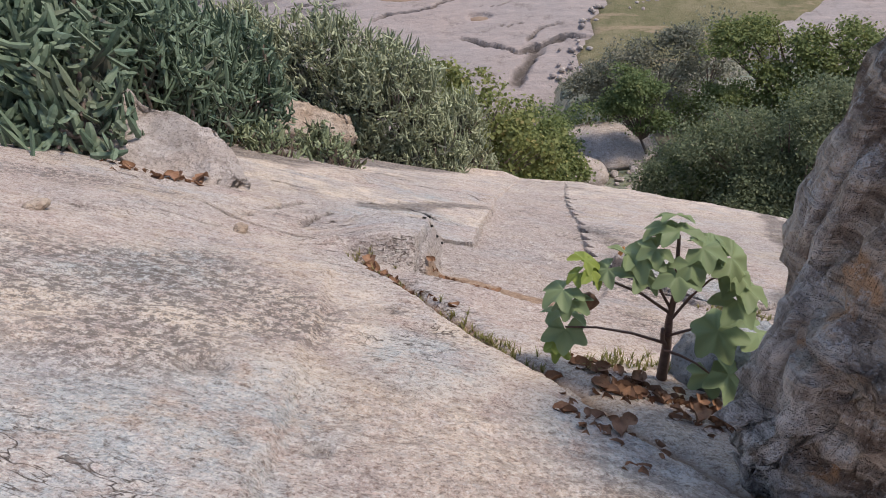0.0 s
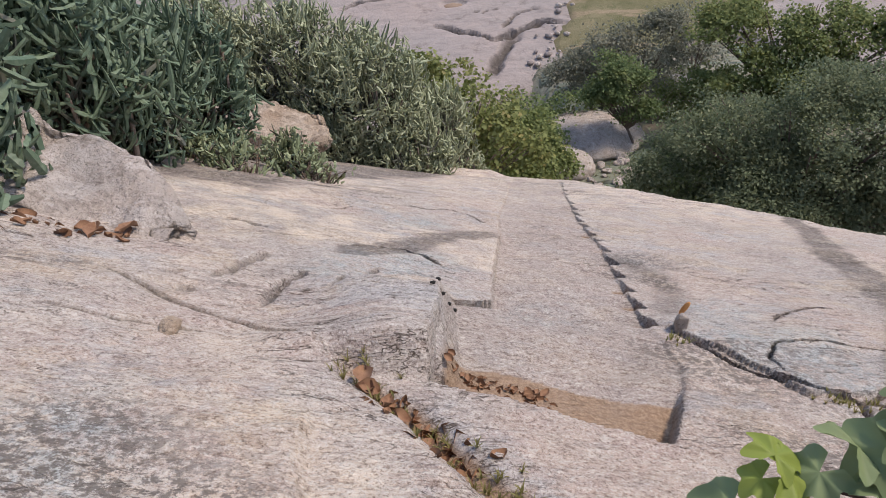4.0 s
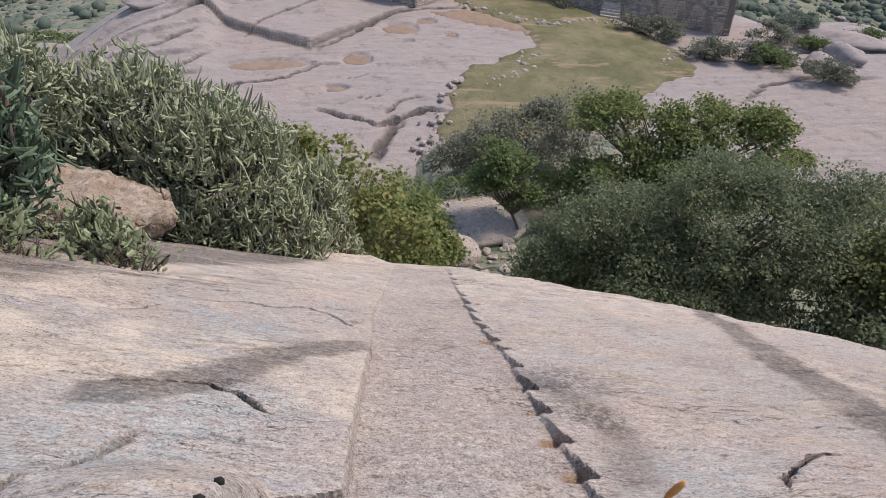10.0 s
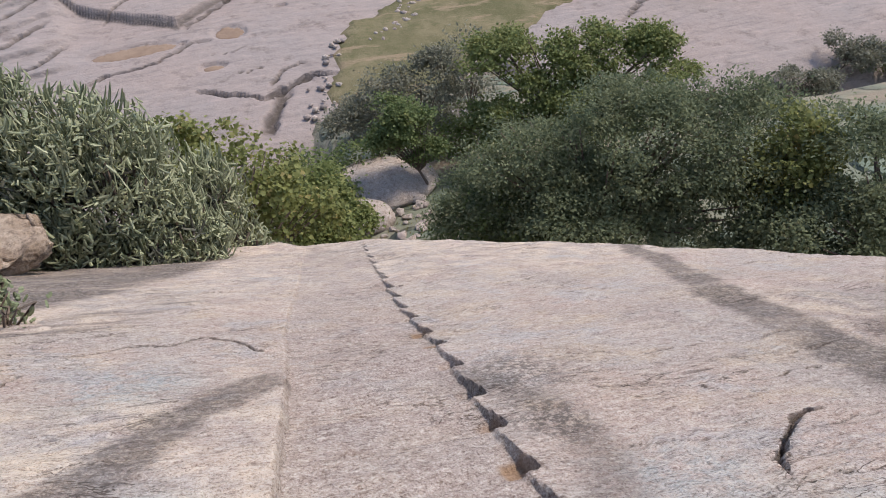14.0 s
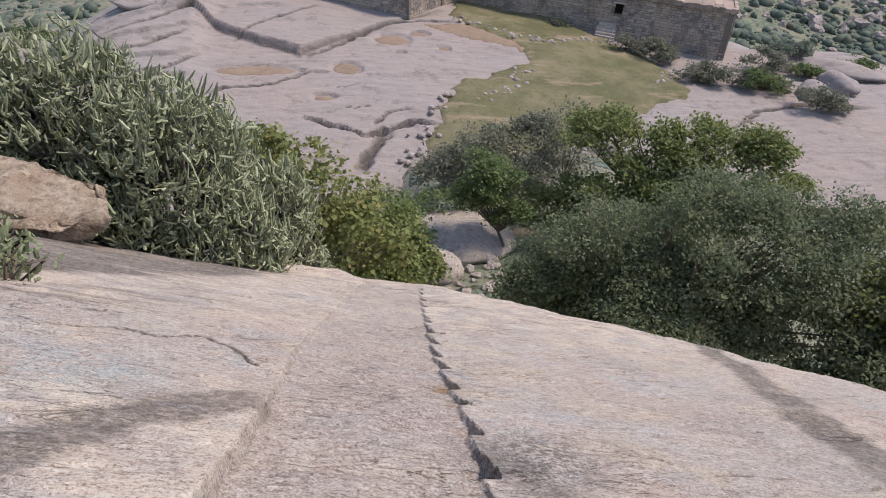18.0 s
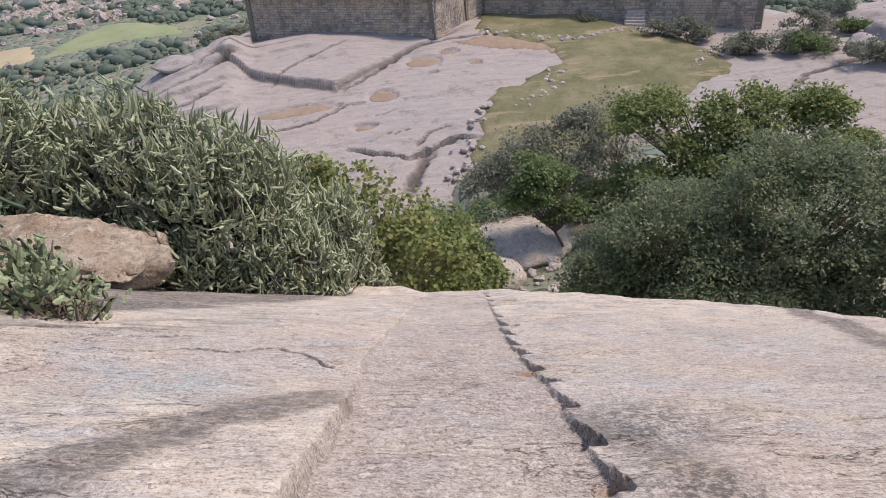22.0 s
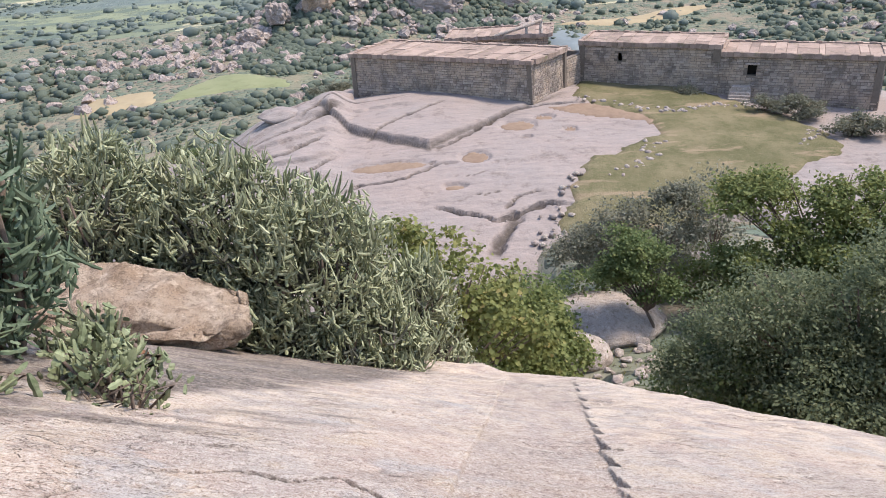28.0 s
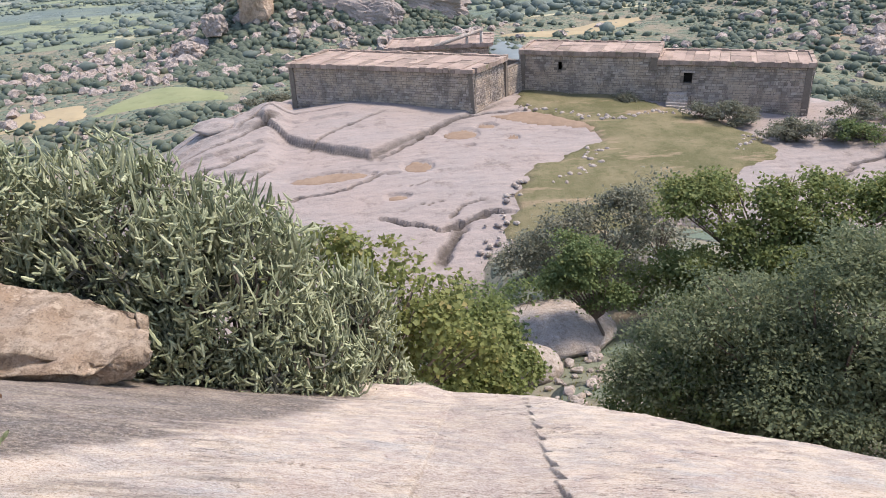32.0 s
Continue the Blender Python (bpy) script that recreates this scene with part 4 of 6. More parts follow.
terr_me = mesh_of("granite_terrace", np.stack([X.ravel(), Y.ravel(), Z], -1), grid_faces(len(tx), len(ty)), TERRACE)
terr_me.attributes.new("stain_dark", "FLOAT", "POINT").data.foreach_set("value", mark.astype(np.float32))
crisp(terr_me, 0.86)
tagged(new("granite_terrace", terr_me), "broad pale granite terrace with dark seams and ledges", "rock terrace", kind="structure")


def shelf(x, y):
    return float(terrace(np.array([float(x)]), np.array([float(y)]))[0])


def draped(name, outline, material, lift, label, category, ruffle=0.4, step=0.5, height=terrace):
    """A thin sheet inside an outline that follows the rock below it, thick in the middle and thin at its rim."""
    xs, ys = [p[0] for p in outline], [p[1] for p in outline]
    X, Y = np.meshgrid(np.arange(min(xs) - 1, max(xs) + 1, step), np.arange(min(ys) - 1, max(ys) + 1, step))
    x, y = X.ravel(), Y.ravel()
    inside = np.zeros(len(x), bool)
    closed = outline + outline[:1]
    for (x0, y0), (x1, y1) in zip(closed, closed[1:]):
        cross = (y0 > y) != (y1 > y)
        inside ^= cross & (x < (x1 - x0) * (y - y0) / (y1 - y0 + 1e-12) + x0)
    d, _ = away(x, y, closed)
    signed = np.where(inside, d, -d) + ruffle * rough(x * 0.8, y * 0.8, 291, 3)
    z = height(x, y) + np.where(signed > 0, lift * smooth(signed, 0, 1.5 * step + 0.3) + 0.01, -0.6) + 0.04 * rough(x * 2, y * 2, 292, 2)
    f = grid_faces(X.shape[1], X.shape[0])
    f = f[(signed[f] > -step * 1.2).any(1)]
    me = mesh_of(name, np.stack([x, y, z], -1), f, material)
    return tagged(new(name, me), label, category, kind="structure")


draped("grass", [(9.5, 54.5), (12.2, 63.5), (15.6, 68.4), (20.0, 71.0), (23.3, 74.2), (22.8, 79), (16.5, 86.5), (19.5, 96), (26.5, 92.5), (33, 85.5), (36.5, 80), (39.5, 73.5), (38.5, 66), (31, 62), (24, 58), (17, 52.5)], GRASS, 0.22, "short dry yellow-green turf over the granite terrace", "grass", 0.9)
draped("silt", [(18, 84.8), (13, 83.0), (15.5, 80.5), (22.6, 77.4), (23.6, 74.3), (24.6, 75.5), (24.0, 79.5)], PITSOIL, 0.1, "bare reddish earth along the turf edge", "earth", 0.5)
for px, py, rx_, ry_, turn in SILT:
    ring = [(px + rx_ * 0.92 * math.cos(a / 10 * 2 * math.pi), py + ry_ * 0.92 * math.sin(a / 10 * 2 * math.pi)) for a in range(10)]
    draped("silt_pit", ring, PITSOIL, 0.05, "shallow rock basin filled with brown silt", "silt pit", 0.12, 0.2)

# ---- store houses of rough stone ----
def stone_wall(name, p0, p1, z0, z1, parent, openings=(), thick=0.8, lean=0.04, label=""):
    """A wall from p0 to p1 with its outer face on the walker's side: core with openings, and a facing of single stones."""
    a, b = Vector((*p0, 0)), Vector((*p1, 0))
    along = (b - a).normalized()
    out = Vector((along.y, -along.x, 0))
    length = (b - a).length
    core, spans = [], [0.0] + sorted(v for o in openings for v in (o[0], o[1])) + [length]

    def slab(s0, s1, h0, h1):
        bm_verts = []
        for h in (h0, h1):
            for s, o in ((s0, 0), (s1, 0), (s1, -thick), (s0, -thick)):
                p = a + along * s + out * (o - lean * h * (o == 0))
                bm_verts.append((p.x, p.y, z0 + h))
        n = len(verts)
        verts.extend(bm_verts)
        faces.extend([tuple(n + i for i in f) for f in ((0, 3, 2, 1), (4, 5, 6, 7), (0, 1, 5, 4), (1, 2, 6, 5), (2, 3, 7, 6), (3, 0, 4, 7))])

    verts, faces = [], []
    for s0, s1 in zip(spans, spans[1:]):
        hole = next((o for o in openings if abs(o[0] - s0) < 1e-6), None)
        if hole:
            slab(s0, s1, 0, hole[2])
            slab(s0, s1, hole[3], z1 - z0)
        else:
            slab(s0, s1, 0, z1 - z0)
    wall = part(name, mesh_of(name, verts, faces, MORTAR, False), parent, label)
    verts, faces = [], []
    h = 0.0
    while h < z1 - z0 - 0.12:
        course = min(RNG.uniform(0.20, 0.38), z1 - z0 - h)
        s = -RNG.uniform(0, 0.3)
        while s < length:
            w = RNG.uniform(0.22, 0.80)
            s0, s1 = max(s, 0) + 0.012, min(s + w, length) - 0.012
            s += w
            clear = all(s1 < o[0] + 0.02 or s0 > o[1] - 0.02 or h + course < o[2] or h > o[3] for o in openings)
            if s1 - s0 < 0.1 or not clear:
                continue
            n = len(verts)
            proud = RNG.uniform(0.03, 0.09)
            for hh, oo, sh in ((h + 0.015, 0, 0), (h + course - 0.015, 0, 0), (h + 0.05, proud, 0.04), (h + course - 0.05, proud, 0.04)):
                for ss in (s0 + sh, s1 - sh):
                    p = a + along * (ss + RNG.uniform(-0.03, 0.03)) + out * (oo - lean * hh + 0.002)
                    verts.append((p.x, p.y, z0 + hh + RNG.uniform(-0.03, 0.03)))
            faces.extend([tuple(n + i for i in f) for f in ((4, 5, 7, 6), (0, 1, 5, 4), (3, 2, 6, 7), (2, 0, 4, 6), (1, 3, 7, 5))])
        h += course
    face = part("stonework", mesh_of("stonework", verts, faces, MASONRY, False), wall, "rough coursed grey-brown stone blocks", "stuff")
    return wall


def roof_sheet(name, corners, z, parent, label, slabs=14, rim=0.22):
    """A flat roof of long stone slabs laid side by side, with a raised weathered rim."""
    c = [Vector((*p, 0)) for p in corners]
    verts, faces = [], []

    def block(u0, u1, v0, v1, low, top):
        k = len(verts)
        for h in (low, top):
            for u, v in ((u0, v0), (u1, v0), (u1, v1), (u0, v1)):
                p = (c[0] * (1 - u) + c[1] * u) * (1 - v) + (c[3] * (1 - u) + c[2] * u) * v
                verts.append((p.x, p.y, h + RNG.uniform(-0.03, 0.03)))
        faces.extend([tuple(k + q for q in f) for f in ((4, 5, 6, 7), (0, 1, 5, 4), (1, 2, 6, 5), (2, 3, 7, 6), (3, 0, 4, 7), (0, 3, 2, 1))])

    cuts = np.concatenate([[0], np.sort((np.arange(1, slabs) + RNG.uniform(-0.35, 0.35, slabs - 1)) / slabs), [1]])
    for u0, u1 in zip(cuts, cuts[1:]):
        v = RNG.uniform(0.3, 0.7)
        for v0, v1 in ((0.02, v), (v, 0.98)):
            block(u0 + 0.001, u1 - 0.001, v0 + 0.004, v1 - 0.004, z - 0.3, z + RNG.uniform(-0.05, 0.04))
    n = slabs * 2
    for k in range(n):
        for v0, v1 in ((-0.02, 0.045), (0.955, 1.02)):
            block(k / n, (k + 1) / n - 0.002, v0, v1, z - 0.35, z + rim * RNG.uniform(0.5, 1.1))
    for k in range(8):
        for u0, u1 in ((-0.008, 0.018), (0.982, 1.008)):
            block(u0, u1, 0.05 + k * 0.1125, 0.05 + (k + 1) * 0.1125 - 0.005, z - 0.35, z + rim * RNG.uniform(0.5, 1.1))
    return part(name, mesh_of(name, verts, faces, ROOFING, False), parent, label, "stuff")


ROOF1 = -19.2
house = empty("store_house", (2, 94, -24), "long flat-roofed store house of rough grey-brown stone", "building")
L1, R1, B1, K1 = (-9.9, 96.2), (11.9, 84.4), (17.0, 90.6), (-5.0, 104.0)
for name, p, q, foot in (("front_wall", L1, R1, -26.6), ("side_wall", R1, B1, -25.4), ("back_wall", B1, K1, -26.6), ("end_wall", K1, L1, -26.8)):
    stone_wall(name, p, q, foot, ROOF1 - 0.1, house)
roof_sheet("roof", [L1, R1, B1, K1], ROOF1, house, "weathered pink-brown stone slab roof", 17)
annex = empty("stone_annex", (19, 93, -24), "low walled annex behind the store house", "building")
stone_wall("side_wall", B1, (20.4, 94.6), -25.2, -20.6, annex)
stone_wall("end_wall", (20.4, 94.6), (14.5, 99.5), -25.2, -20.6, annex)
ROOF2, ROOF3 = -20.0, -19.2
house2 = empty("long_house", (36, 88, -24.5), "long low stone house with one dark doorway and flat roof", "building")
A2, M2, E2 = (18.9, 93.4), (33.6, 85.5), (48.3, 78.0)
u2 = Vector((E2[0] - M2[0], E2[1] - M2[1], 0))
door_at = 3.0
stone_wall("front_wall", M2, E2, -26.6, ROOF2 - 0.1, house2, [(door_at, door_at + 0.95, 4.15, 5.4)])
stone_wall("front_wall", A2, M2, -25.8, ROOF3 - 0.1, house2, [(4.9, 5.4, 4.4, 5.4)])
back = Vector((-u2.y, u2.x, 0)).normalized() * 7
off2 = lambda p: (p[0] + back.x, p[1] + back.y)
stone_wall("end_wall", E2, off2(E2), -26.6, ROOF2 - 0.1, house2)
stone_wall("party_wall", M2, off2(M2), ROOF2 - 1.0, ROOF3 - 0.1, house2)
stone_wall("back_wall", off2(E2), off2(A2), -26.6, ROOF2 - 0.1, house2)
stone_wall("end_wall", off2(A2), A2, -25.8, ROOF3 - 0.1, house2)
roof_sheet("roof", [M2, E2, off2(E2), off2(M2)], ROOF2, house2, "pink-brown stone slab roof with dry grass", 12)
roof_sheet("roof", [A2, M2, off2(M2), off2(A2)], ROOF3, house2, "pink-brown stone slab roof with dry grass", 12)
turn2 = math.degrees(math.atan2(u2.y, u2.x))
dp = Vector((*M2, 0)) + u2.normalized() * (door_at + 0.47)
# near-black panel behind the opening, standing in for the unlit interior
dark = part("doorway", boxes_mesh("doorway", [((dp.x + back.x * 0.14, dp.y + back.y * 0.14, -21.8), (1.6, 0.2, 2.2), turn2)], DARK), house2, "dark doorway")
lintel = part("lintel", boxes_mesh("lintel", [((dp.x - back.x * 0.012, dp.y - back.y * 0.012, -21.08), (1.5, 0.25, 0.22), turn2)], PALE, 0.03), house2, "pale stone lintel")
fd = -back.normalized()
steps = empty("stone_steps", (dp.x + fd.x, dp.y + fd.y, -25.2), "short flight of pale stone steps below the doorway", "steps")
for k in range(6):
    q = dp + fd * (0.5 + 0.34 * (5 - k)) - u2.normalized() * 0.9
    h = 0.5 + 0.28 * k
    o = part("step", boxes_mesh("step", [((q.x, q.y, -25.4 + h / 2), (2.2 + RNG.uniform(-0.2, 0.2), 0.36 if k < 5 else 0.9, h), turn2 + RNG.uniform(-2, 2))], PALE, 0.03), steps)
# low ruined hall between the two
hall = empty("ruined_hall", (12, 108, -24), "low stone hall with grass-grown roof and leaning beam", "building")
stone_wall("front_wall", (3, 106), (17, 104.5), -25.5, -20.2, hall)
o = roof_sheet("roof", [(2.6, 105.7), (17.4, 104.2), (19, 112), (4, 113)], -20.0, hall, "roof overgrown with dry grass")
for name, path, rad in (("beam", [(9.5, 105, -19.9), (16.2, 104.6, -18.1)], 0.28), ("post", [(16.0, 104.6, -20.2), (16.0, 104.6, -18.1)], 0.24), ("post", [(14.0, 104.8, -20.2), (14.0, 104.8, -18.7)], 0.2)):
    o = part(name, tubes_mesh(name, [(path, [rad, rad])], PALE, 5), hall)

# ---- boulders and stones ----
def wedge(name, place, outline, tops, turn, seed, material, label, under=0.0):
    """A broken block: an uneven outline with its own height at each corner, hollow below where it overhangs."""
    bm = bmesh.new()
    low = [bm.verts.new((x * (1 - 0.15 * (under > 0)), y * (1 - 0.15 * (under > 0)), under * (0.9 if x < 0.2 else 0.0))) for x, y in outline]
    mid = [bm.verts.new((x * 1.03, y * 1.03, h * 0.70 + under * 0.15)) for (x, y), h in zip(outline, tops)]
    top = [bm.verts.new((x * 0.86, y * 0.80, h)) for (x, y), h in zip(outline, tops)]
    n = len(outline)
    for a, b in ((low, mid), (mid, top)):
        for k in range(n):
            bm.faces.new((a[k], a[(k + 1) % n], b[(k + 1) % n], b[k]))
    bm.faces.new(top)
    bm.faces.new(low[::-1])
    bmesh.ops.triangulate(bm, faces=bm.faces[:])
    for _ in range(4):
        bmesh.ops.subdivide_edges(bm, edges=bm.edges[:], cuts=1, use_grid_fill=True)
        if _ == 0:
            bmesh.ops.smooth_vert(bm, verts=bm.verts[:], factor=0.12, use_axis_x=True, use_axis_y=True, use_axis_z=True)
    off = Vector((seed * 3.1, seed * 1.7, 0.5))
    bm.normal_update()
    for v in bm.verts:
        p = v.co
        ledge = noise.cell(Vector((seed, 0.5, math.floor((p.z + 0.10 * noise.noise(p * 1.1 + off)) * 9)))) - 0.5
        v.co = p + v.normal * (0.07 * ledge * (abs(v.normal.z) < 0.8) + 0.14 * noise.fractal(p * 1.6 + off, 1.0, 2.0, 4) + 0.07 * noise.noise(Vector((p.x * 1.6, p.y * 1.6, p.z * 12)) + off) + 0.02 * noise.noise(p * 7 + off) + 0.012 * noise.noise(p * 16 + off))
    ob = new(name, bm_mesh(bm, name, material))
    ob.matrix_world = pose(*place, 0, 0, turn)
    return tagged(ob, label, "boulder")


def boulder(name, place, size, seed, material, label, category="boulder", level=3, bumpy=0.22, edgy=0.6, turn=0, tilt=0, group="", lean=0):
    ob = new(name, stone_mesh(name, size, seed, material, level, bumpy, 0.5, edgy))
    ob.matrix_world = pose(*place, tilt, lean, turn)
    return tagged(ob, label, category, group)


wedge("boulder", (-2.78, 5.25, floor_z(-2.78, 5.25) - 0.12), [(-0.95, -0.1), (-0.5, -0.42), (0.35, -0.38), (1.0, -0.12), (0.95, 0.15), (0.2, 0.5), (-0.6, 0.5)], [0.52, 0.54, 0.27, 0.12, 0.14, 0.27, 0.58], -25, 4, PALE, "pale granite boulder lying against the spurge thicket")
wedge("brown_boulder", (-4.25, 14.15, floor_z(-4.0, 14.0) - 0.08), [(-1.9, -0.2), (-1.3, -0.75), (-0.2, -0.85), (1.2, -0.7), (1.75, -0.1), (1.5, 0.7), (0.2, 1.0), (-1.4, 0.8)], [1.0, 0.95, 0.82, 0.62, 0.42, 0.62, 0.9, 1.05], -6, 9, BROWN, "brown flat-bottomed boulder resting on the slope under spurge", 0.42)
pillar = boulder("standing_rock", (1.49, 1.44, floor_z(1.3, 1.4) + 1.0), (0.46, 0.60, 1.9), 14, LAYERED, "tall weathered grey rock with furrows and ochre scars", "rock", 6, 0.24, 0.7, 20, 0, lean=12)
for v in pillar.data.vertices:
    p = v.co
    up = Vector((p.x * 12, p.y * 12, p.z * 1.2))
    flat = Vector((p.x * 1.6, p.y * 1.6, p.z * 13 + p.x * 4))
    split = 1 if p.y + 0.4 * p.x < 0.0 else 0.35
    v.co = p + v.normal * (0.09 * (noise.fractal(up, 0.9, 2.0, 3)) * (1.2 - 0.6 * split) + 0.09 * split * noise.fractal(flat, 0.9, 2.0, 3) + 0.012 * noise.noise(p * 30))
pillar.data.update()
boulder("small_boulder", (1.34, 2.35, floor_z(1.34, 2.35) + 0.12), (0.30, 0.26, 0.36), 21, BLUEGREY, "blue-grey lichen-covered rock behind the sapling", "rock", 4, 0.2, 0.5)
boulder("pointed_stone", (1.25, 4.40, floor_z(1.27, 4.45) + 0.03), (0.05, 0.05, 0.12), 23, PALE, "small pointed grey stone at the stair edge", "stone", 3, 0.25, 0.5)
for x, y, s, seed in ((-2.37, 3.08, 0.08, 1), (-1.47, 3.5, 0.07, 2)):
    boulder("loose_stone", (x, y, floor_z(x, y) + s * 0.3), (s, s * 0.7, s * 0.5), 30 + seed, BROWN, "small loose stone lying on the granite", "stone", 2, 0.25, 0.5, 40 * seed, group="loose stones on the slope")
boulder("boulder", (7.0, 29.8, land(7.0, 29.8) + 0.75), (2.6, 2.0, 0.72), 41, PALE, "rounded pale boulder among the bushes below", "boulder", 4, 0.10, 0.0)
boulder("boulder", (5.3, 26.9, land(5.3, 26.9) + 0.45), (1.25, 1.1, 0.7), 42, PALE, "rounded pale boulder beside the rubble path", "boulder", 4, 0.10, 0.0)
boulder("boulder", (12.3, 33.5, land(12.3, 33.5) + 0.7), (1.8, 1.2, 1.5), 43, PALE, "pale boulder half hidden by bushes", "boulder", 3, 0.14, 0.3)
boulder("flat_stone", (8.0, 28.0, land(8, 28) + 0.2), (0.42, 0.3, 0.22), 44, PALE, "pale flat stone on the rubble path", "stone", 2, 0.15, 0.8)
for k in range(70):
    x, y, s = 6.4 + RNG.normal(0, 0.9), RNG.uniform(20.5, 28.5), RNG.uniform(0.10, 0.34)
    x += (y - 21) * 0.12
    stone = boulder("rubble_stone", (x, y, land(x, y) + s * 0.35), (s, s * 0.75, s * 0.5), 60 + k, PALE if k % 3 else TERRACE, "grey broken stone in the rubble path", "stone", 2, 0.2, 1.6, 37 * k, group="rubble below the slope")
    for face in stone.data.polygons:
        face.use_smooth = False
for x, y, sx, sy, sz, seed in ((-12.5, 92, 3.2, 2.0, 1.5, 1), (-17, 83, 3.0, 2.0, 0.9, 2), (52, 66, 2.4, 1.5, 1.3, 4), (57, 69, 2.8, 1.6, 1.2, 5), (49.5, 68.5, 1.6, 1.2, 1.0, 6), (61, 74, 5, 2.5, 1.2, 7), (-31, 90, 6, 3, 2.4, 8)):
    boulder("terrace_boulder", (x, y, shelf(x, y) + sz * 0.3), (sx, sy, sz), 110 + seed, TERRACE, "weathered grey boulder on the terrace", "boulder", 3, 0.2, 0.6, 20 * seed, group="terrace boulders")
# rows of field stones on the turf
ROWS_OF_STONE = [[(16.9, 63.8), (19.2, 66.4), (21.2, 69.4), (22.6, 71.6)], [(35.4, 68.2), (37.4, 70.5), (38.4, 72.6)], [(17.8, 86.2), (20.8, 83.4), (25.0, 80.0), (28.0, 79.2), (31.4, 81.5), (33.4, 79.6)], [(11.4, 61.2), (12.6, 63.8), (13.2, 65.0)], [(10.4, 58.6), (9.4, 56.0), (7.6, 53.6)]]
stone_models = [stone_mesh("field_stone", (0.30, 0.22, 0.18), 150 + k, TERRACE if k % 2 else PALE, 1, 0.3, 0.5, 1.2) for k in range(5)]
count = 0
for row in ROWS_OF_STONE:
    length = sum(math.dist(p, q) for p, q in zip(row, row[1:]))
    for k in range(int(length * 2.6)):
        u = k / (length * 2.6) * (len(row) - 1)
        i = min(int(u), len(row) - 2)
        x = row[i][0] + (row[i + 1][0] - row[i][0]) * (u - i) + RNG.normal(0, 0.55)
        y = row[i][1] + (row[i + 1][1] - row[i][1]) * (u - i) + RNG.normal(0, 0.3)
        ob = new("field_stone", stone_models[count % 5])
        s = RNG.uniform(0.6, 1.7)
        ob.matrix_world = pose(x, y, shelf(x, y) + 0.2, 0, 0, RNG.uniform(0, 360)) @ Matrix.Diagonal((s, s, s, 1))
        tagged(ob, "pale field stone in a low row on the turf", "stone", "rows of field stones")
        count += 1

# ---- boulder hills ----
def blob_cloud(places, sizes, level_mesh, squash, seed):
    """Many copies of one small shape in one mesh."""
    rng = np.random.default_rng(seed)
    v0 = np.array([v.co[:] for v in level_mesh.vertices])
    f0 = np.array([p.vertices[:] for p in level_mesh.polygons])
    n = len(places)
    ang = rng.uniform(0, 2 * np.pi, n)
    c, s = np.cos(ang), np.sin(ang)
    wob = 1 + 0.35 * rng.uniform(-1, 1, (n, len(v0), 1))
    v = v0[None] * wob * np.array(sizes)[:, None, None] * np.stack([rng.uniform(0.8, 1.35, n), rng.uniform(0.7, 1.1, n), rng.uniform(*squash, n)], -1)[:, None]
    x = v[..., 0] * c[:, None] - v[..., 1] * s[:, None]
    y = v[..., 0] * s[:, None] + v[..., 1] * c[:, None]
    v = np.stack([x, y, v[..., 2]], -1) + np.array(places)[:, None]
    f = (f0[None] + (np.arange(n) * len(v0))[:, None, None]).reshape(-1, f0.shape[1])
    return v.reshape(-1, 3), f


def ico(level):
    bm = bmesh.new()
    bmesh.ops.create_icosphere(bm, subdivisions=level, radius=1)
    me = bpy.data.meshes.new("ico")
    bm.to_mesh(me)
    bm.free()
    return me


ICO1, ICO2 = ico(1), ico(2)


def scatter(n, zone, seed, clump=20.0, cut=0.0):
    """Places on the land, by zones (centre, spread), thicker in clumps."""
    rng = np.random.default_rng(seed)
    out = []
    while len(out) < n:
        cx, cy, wx, wy = zone[rng.integers(len(zone))]
        x, y = rng.normal(cx, wx, 400), rng.normal(cy, wy, 400)
        farmed = (x > -100) & (x < -40) & (y > 216) & (y < 250) & (y < 250 - 0.6 * (x + 66))
        keep = (rough(x / clump, y / clump, seed, 3) > cut) & ~farmed
        out += list(zip(x[keep], y[keep]))
    p = np.array(out[:n])
    return np.column_stack([p, terrain(p[:, 0], p[:, 1])])


def hillside(name, n, zone, seed, sizes, model, squash, material, label, category, clump=20.0, cut=0.0, sink=0.0):
    p = scatter(n, zone, seed, clump, cut)
    rng = np.random.default_rng(seed + 1)
    s = sizes[0] + (sizes[1] - sizes[0]) * rng.random(n) ** 3
    p[:, 2] += s * sink
    v, f = blob_cloud(p, s, model, squash, seed)
    tagged(new(name, mesh_of(name, v, f, material, category == "scrub")), label, category, kind="stuff")


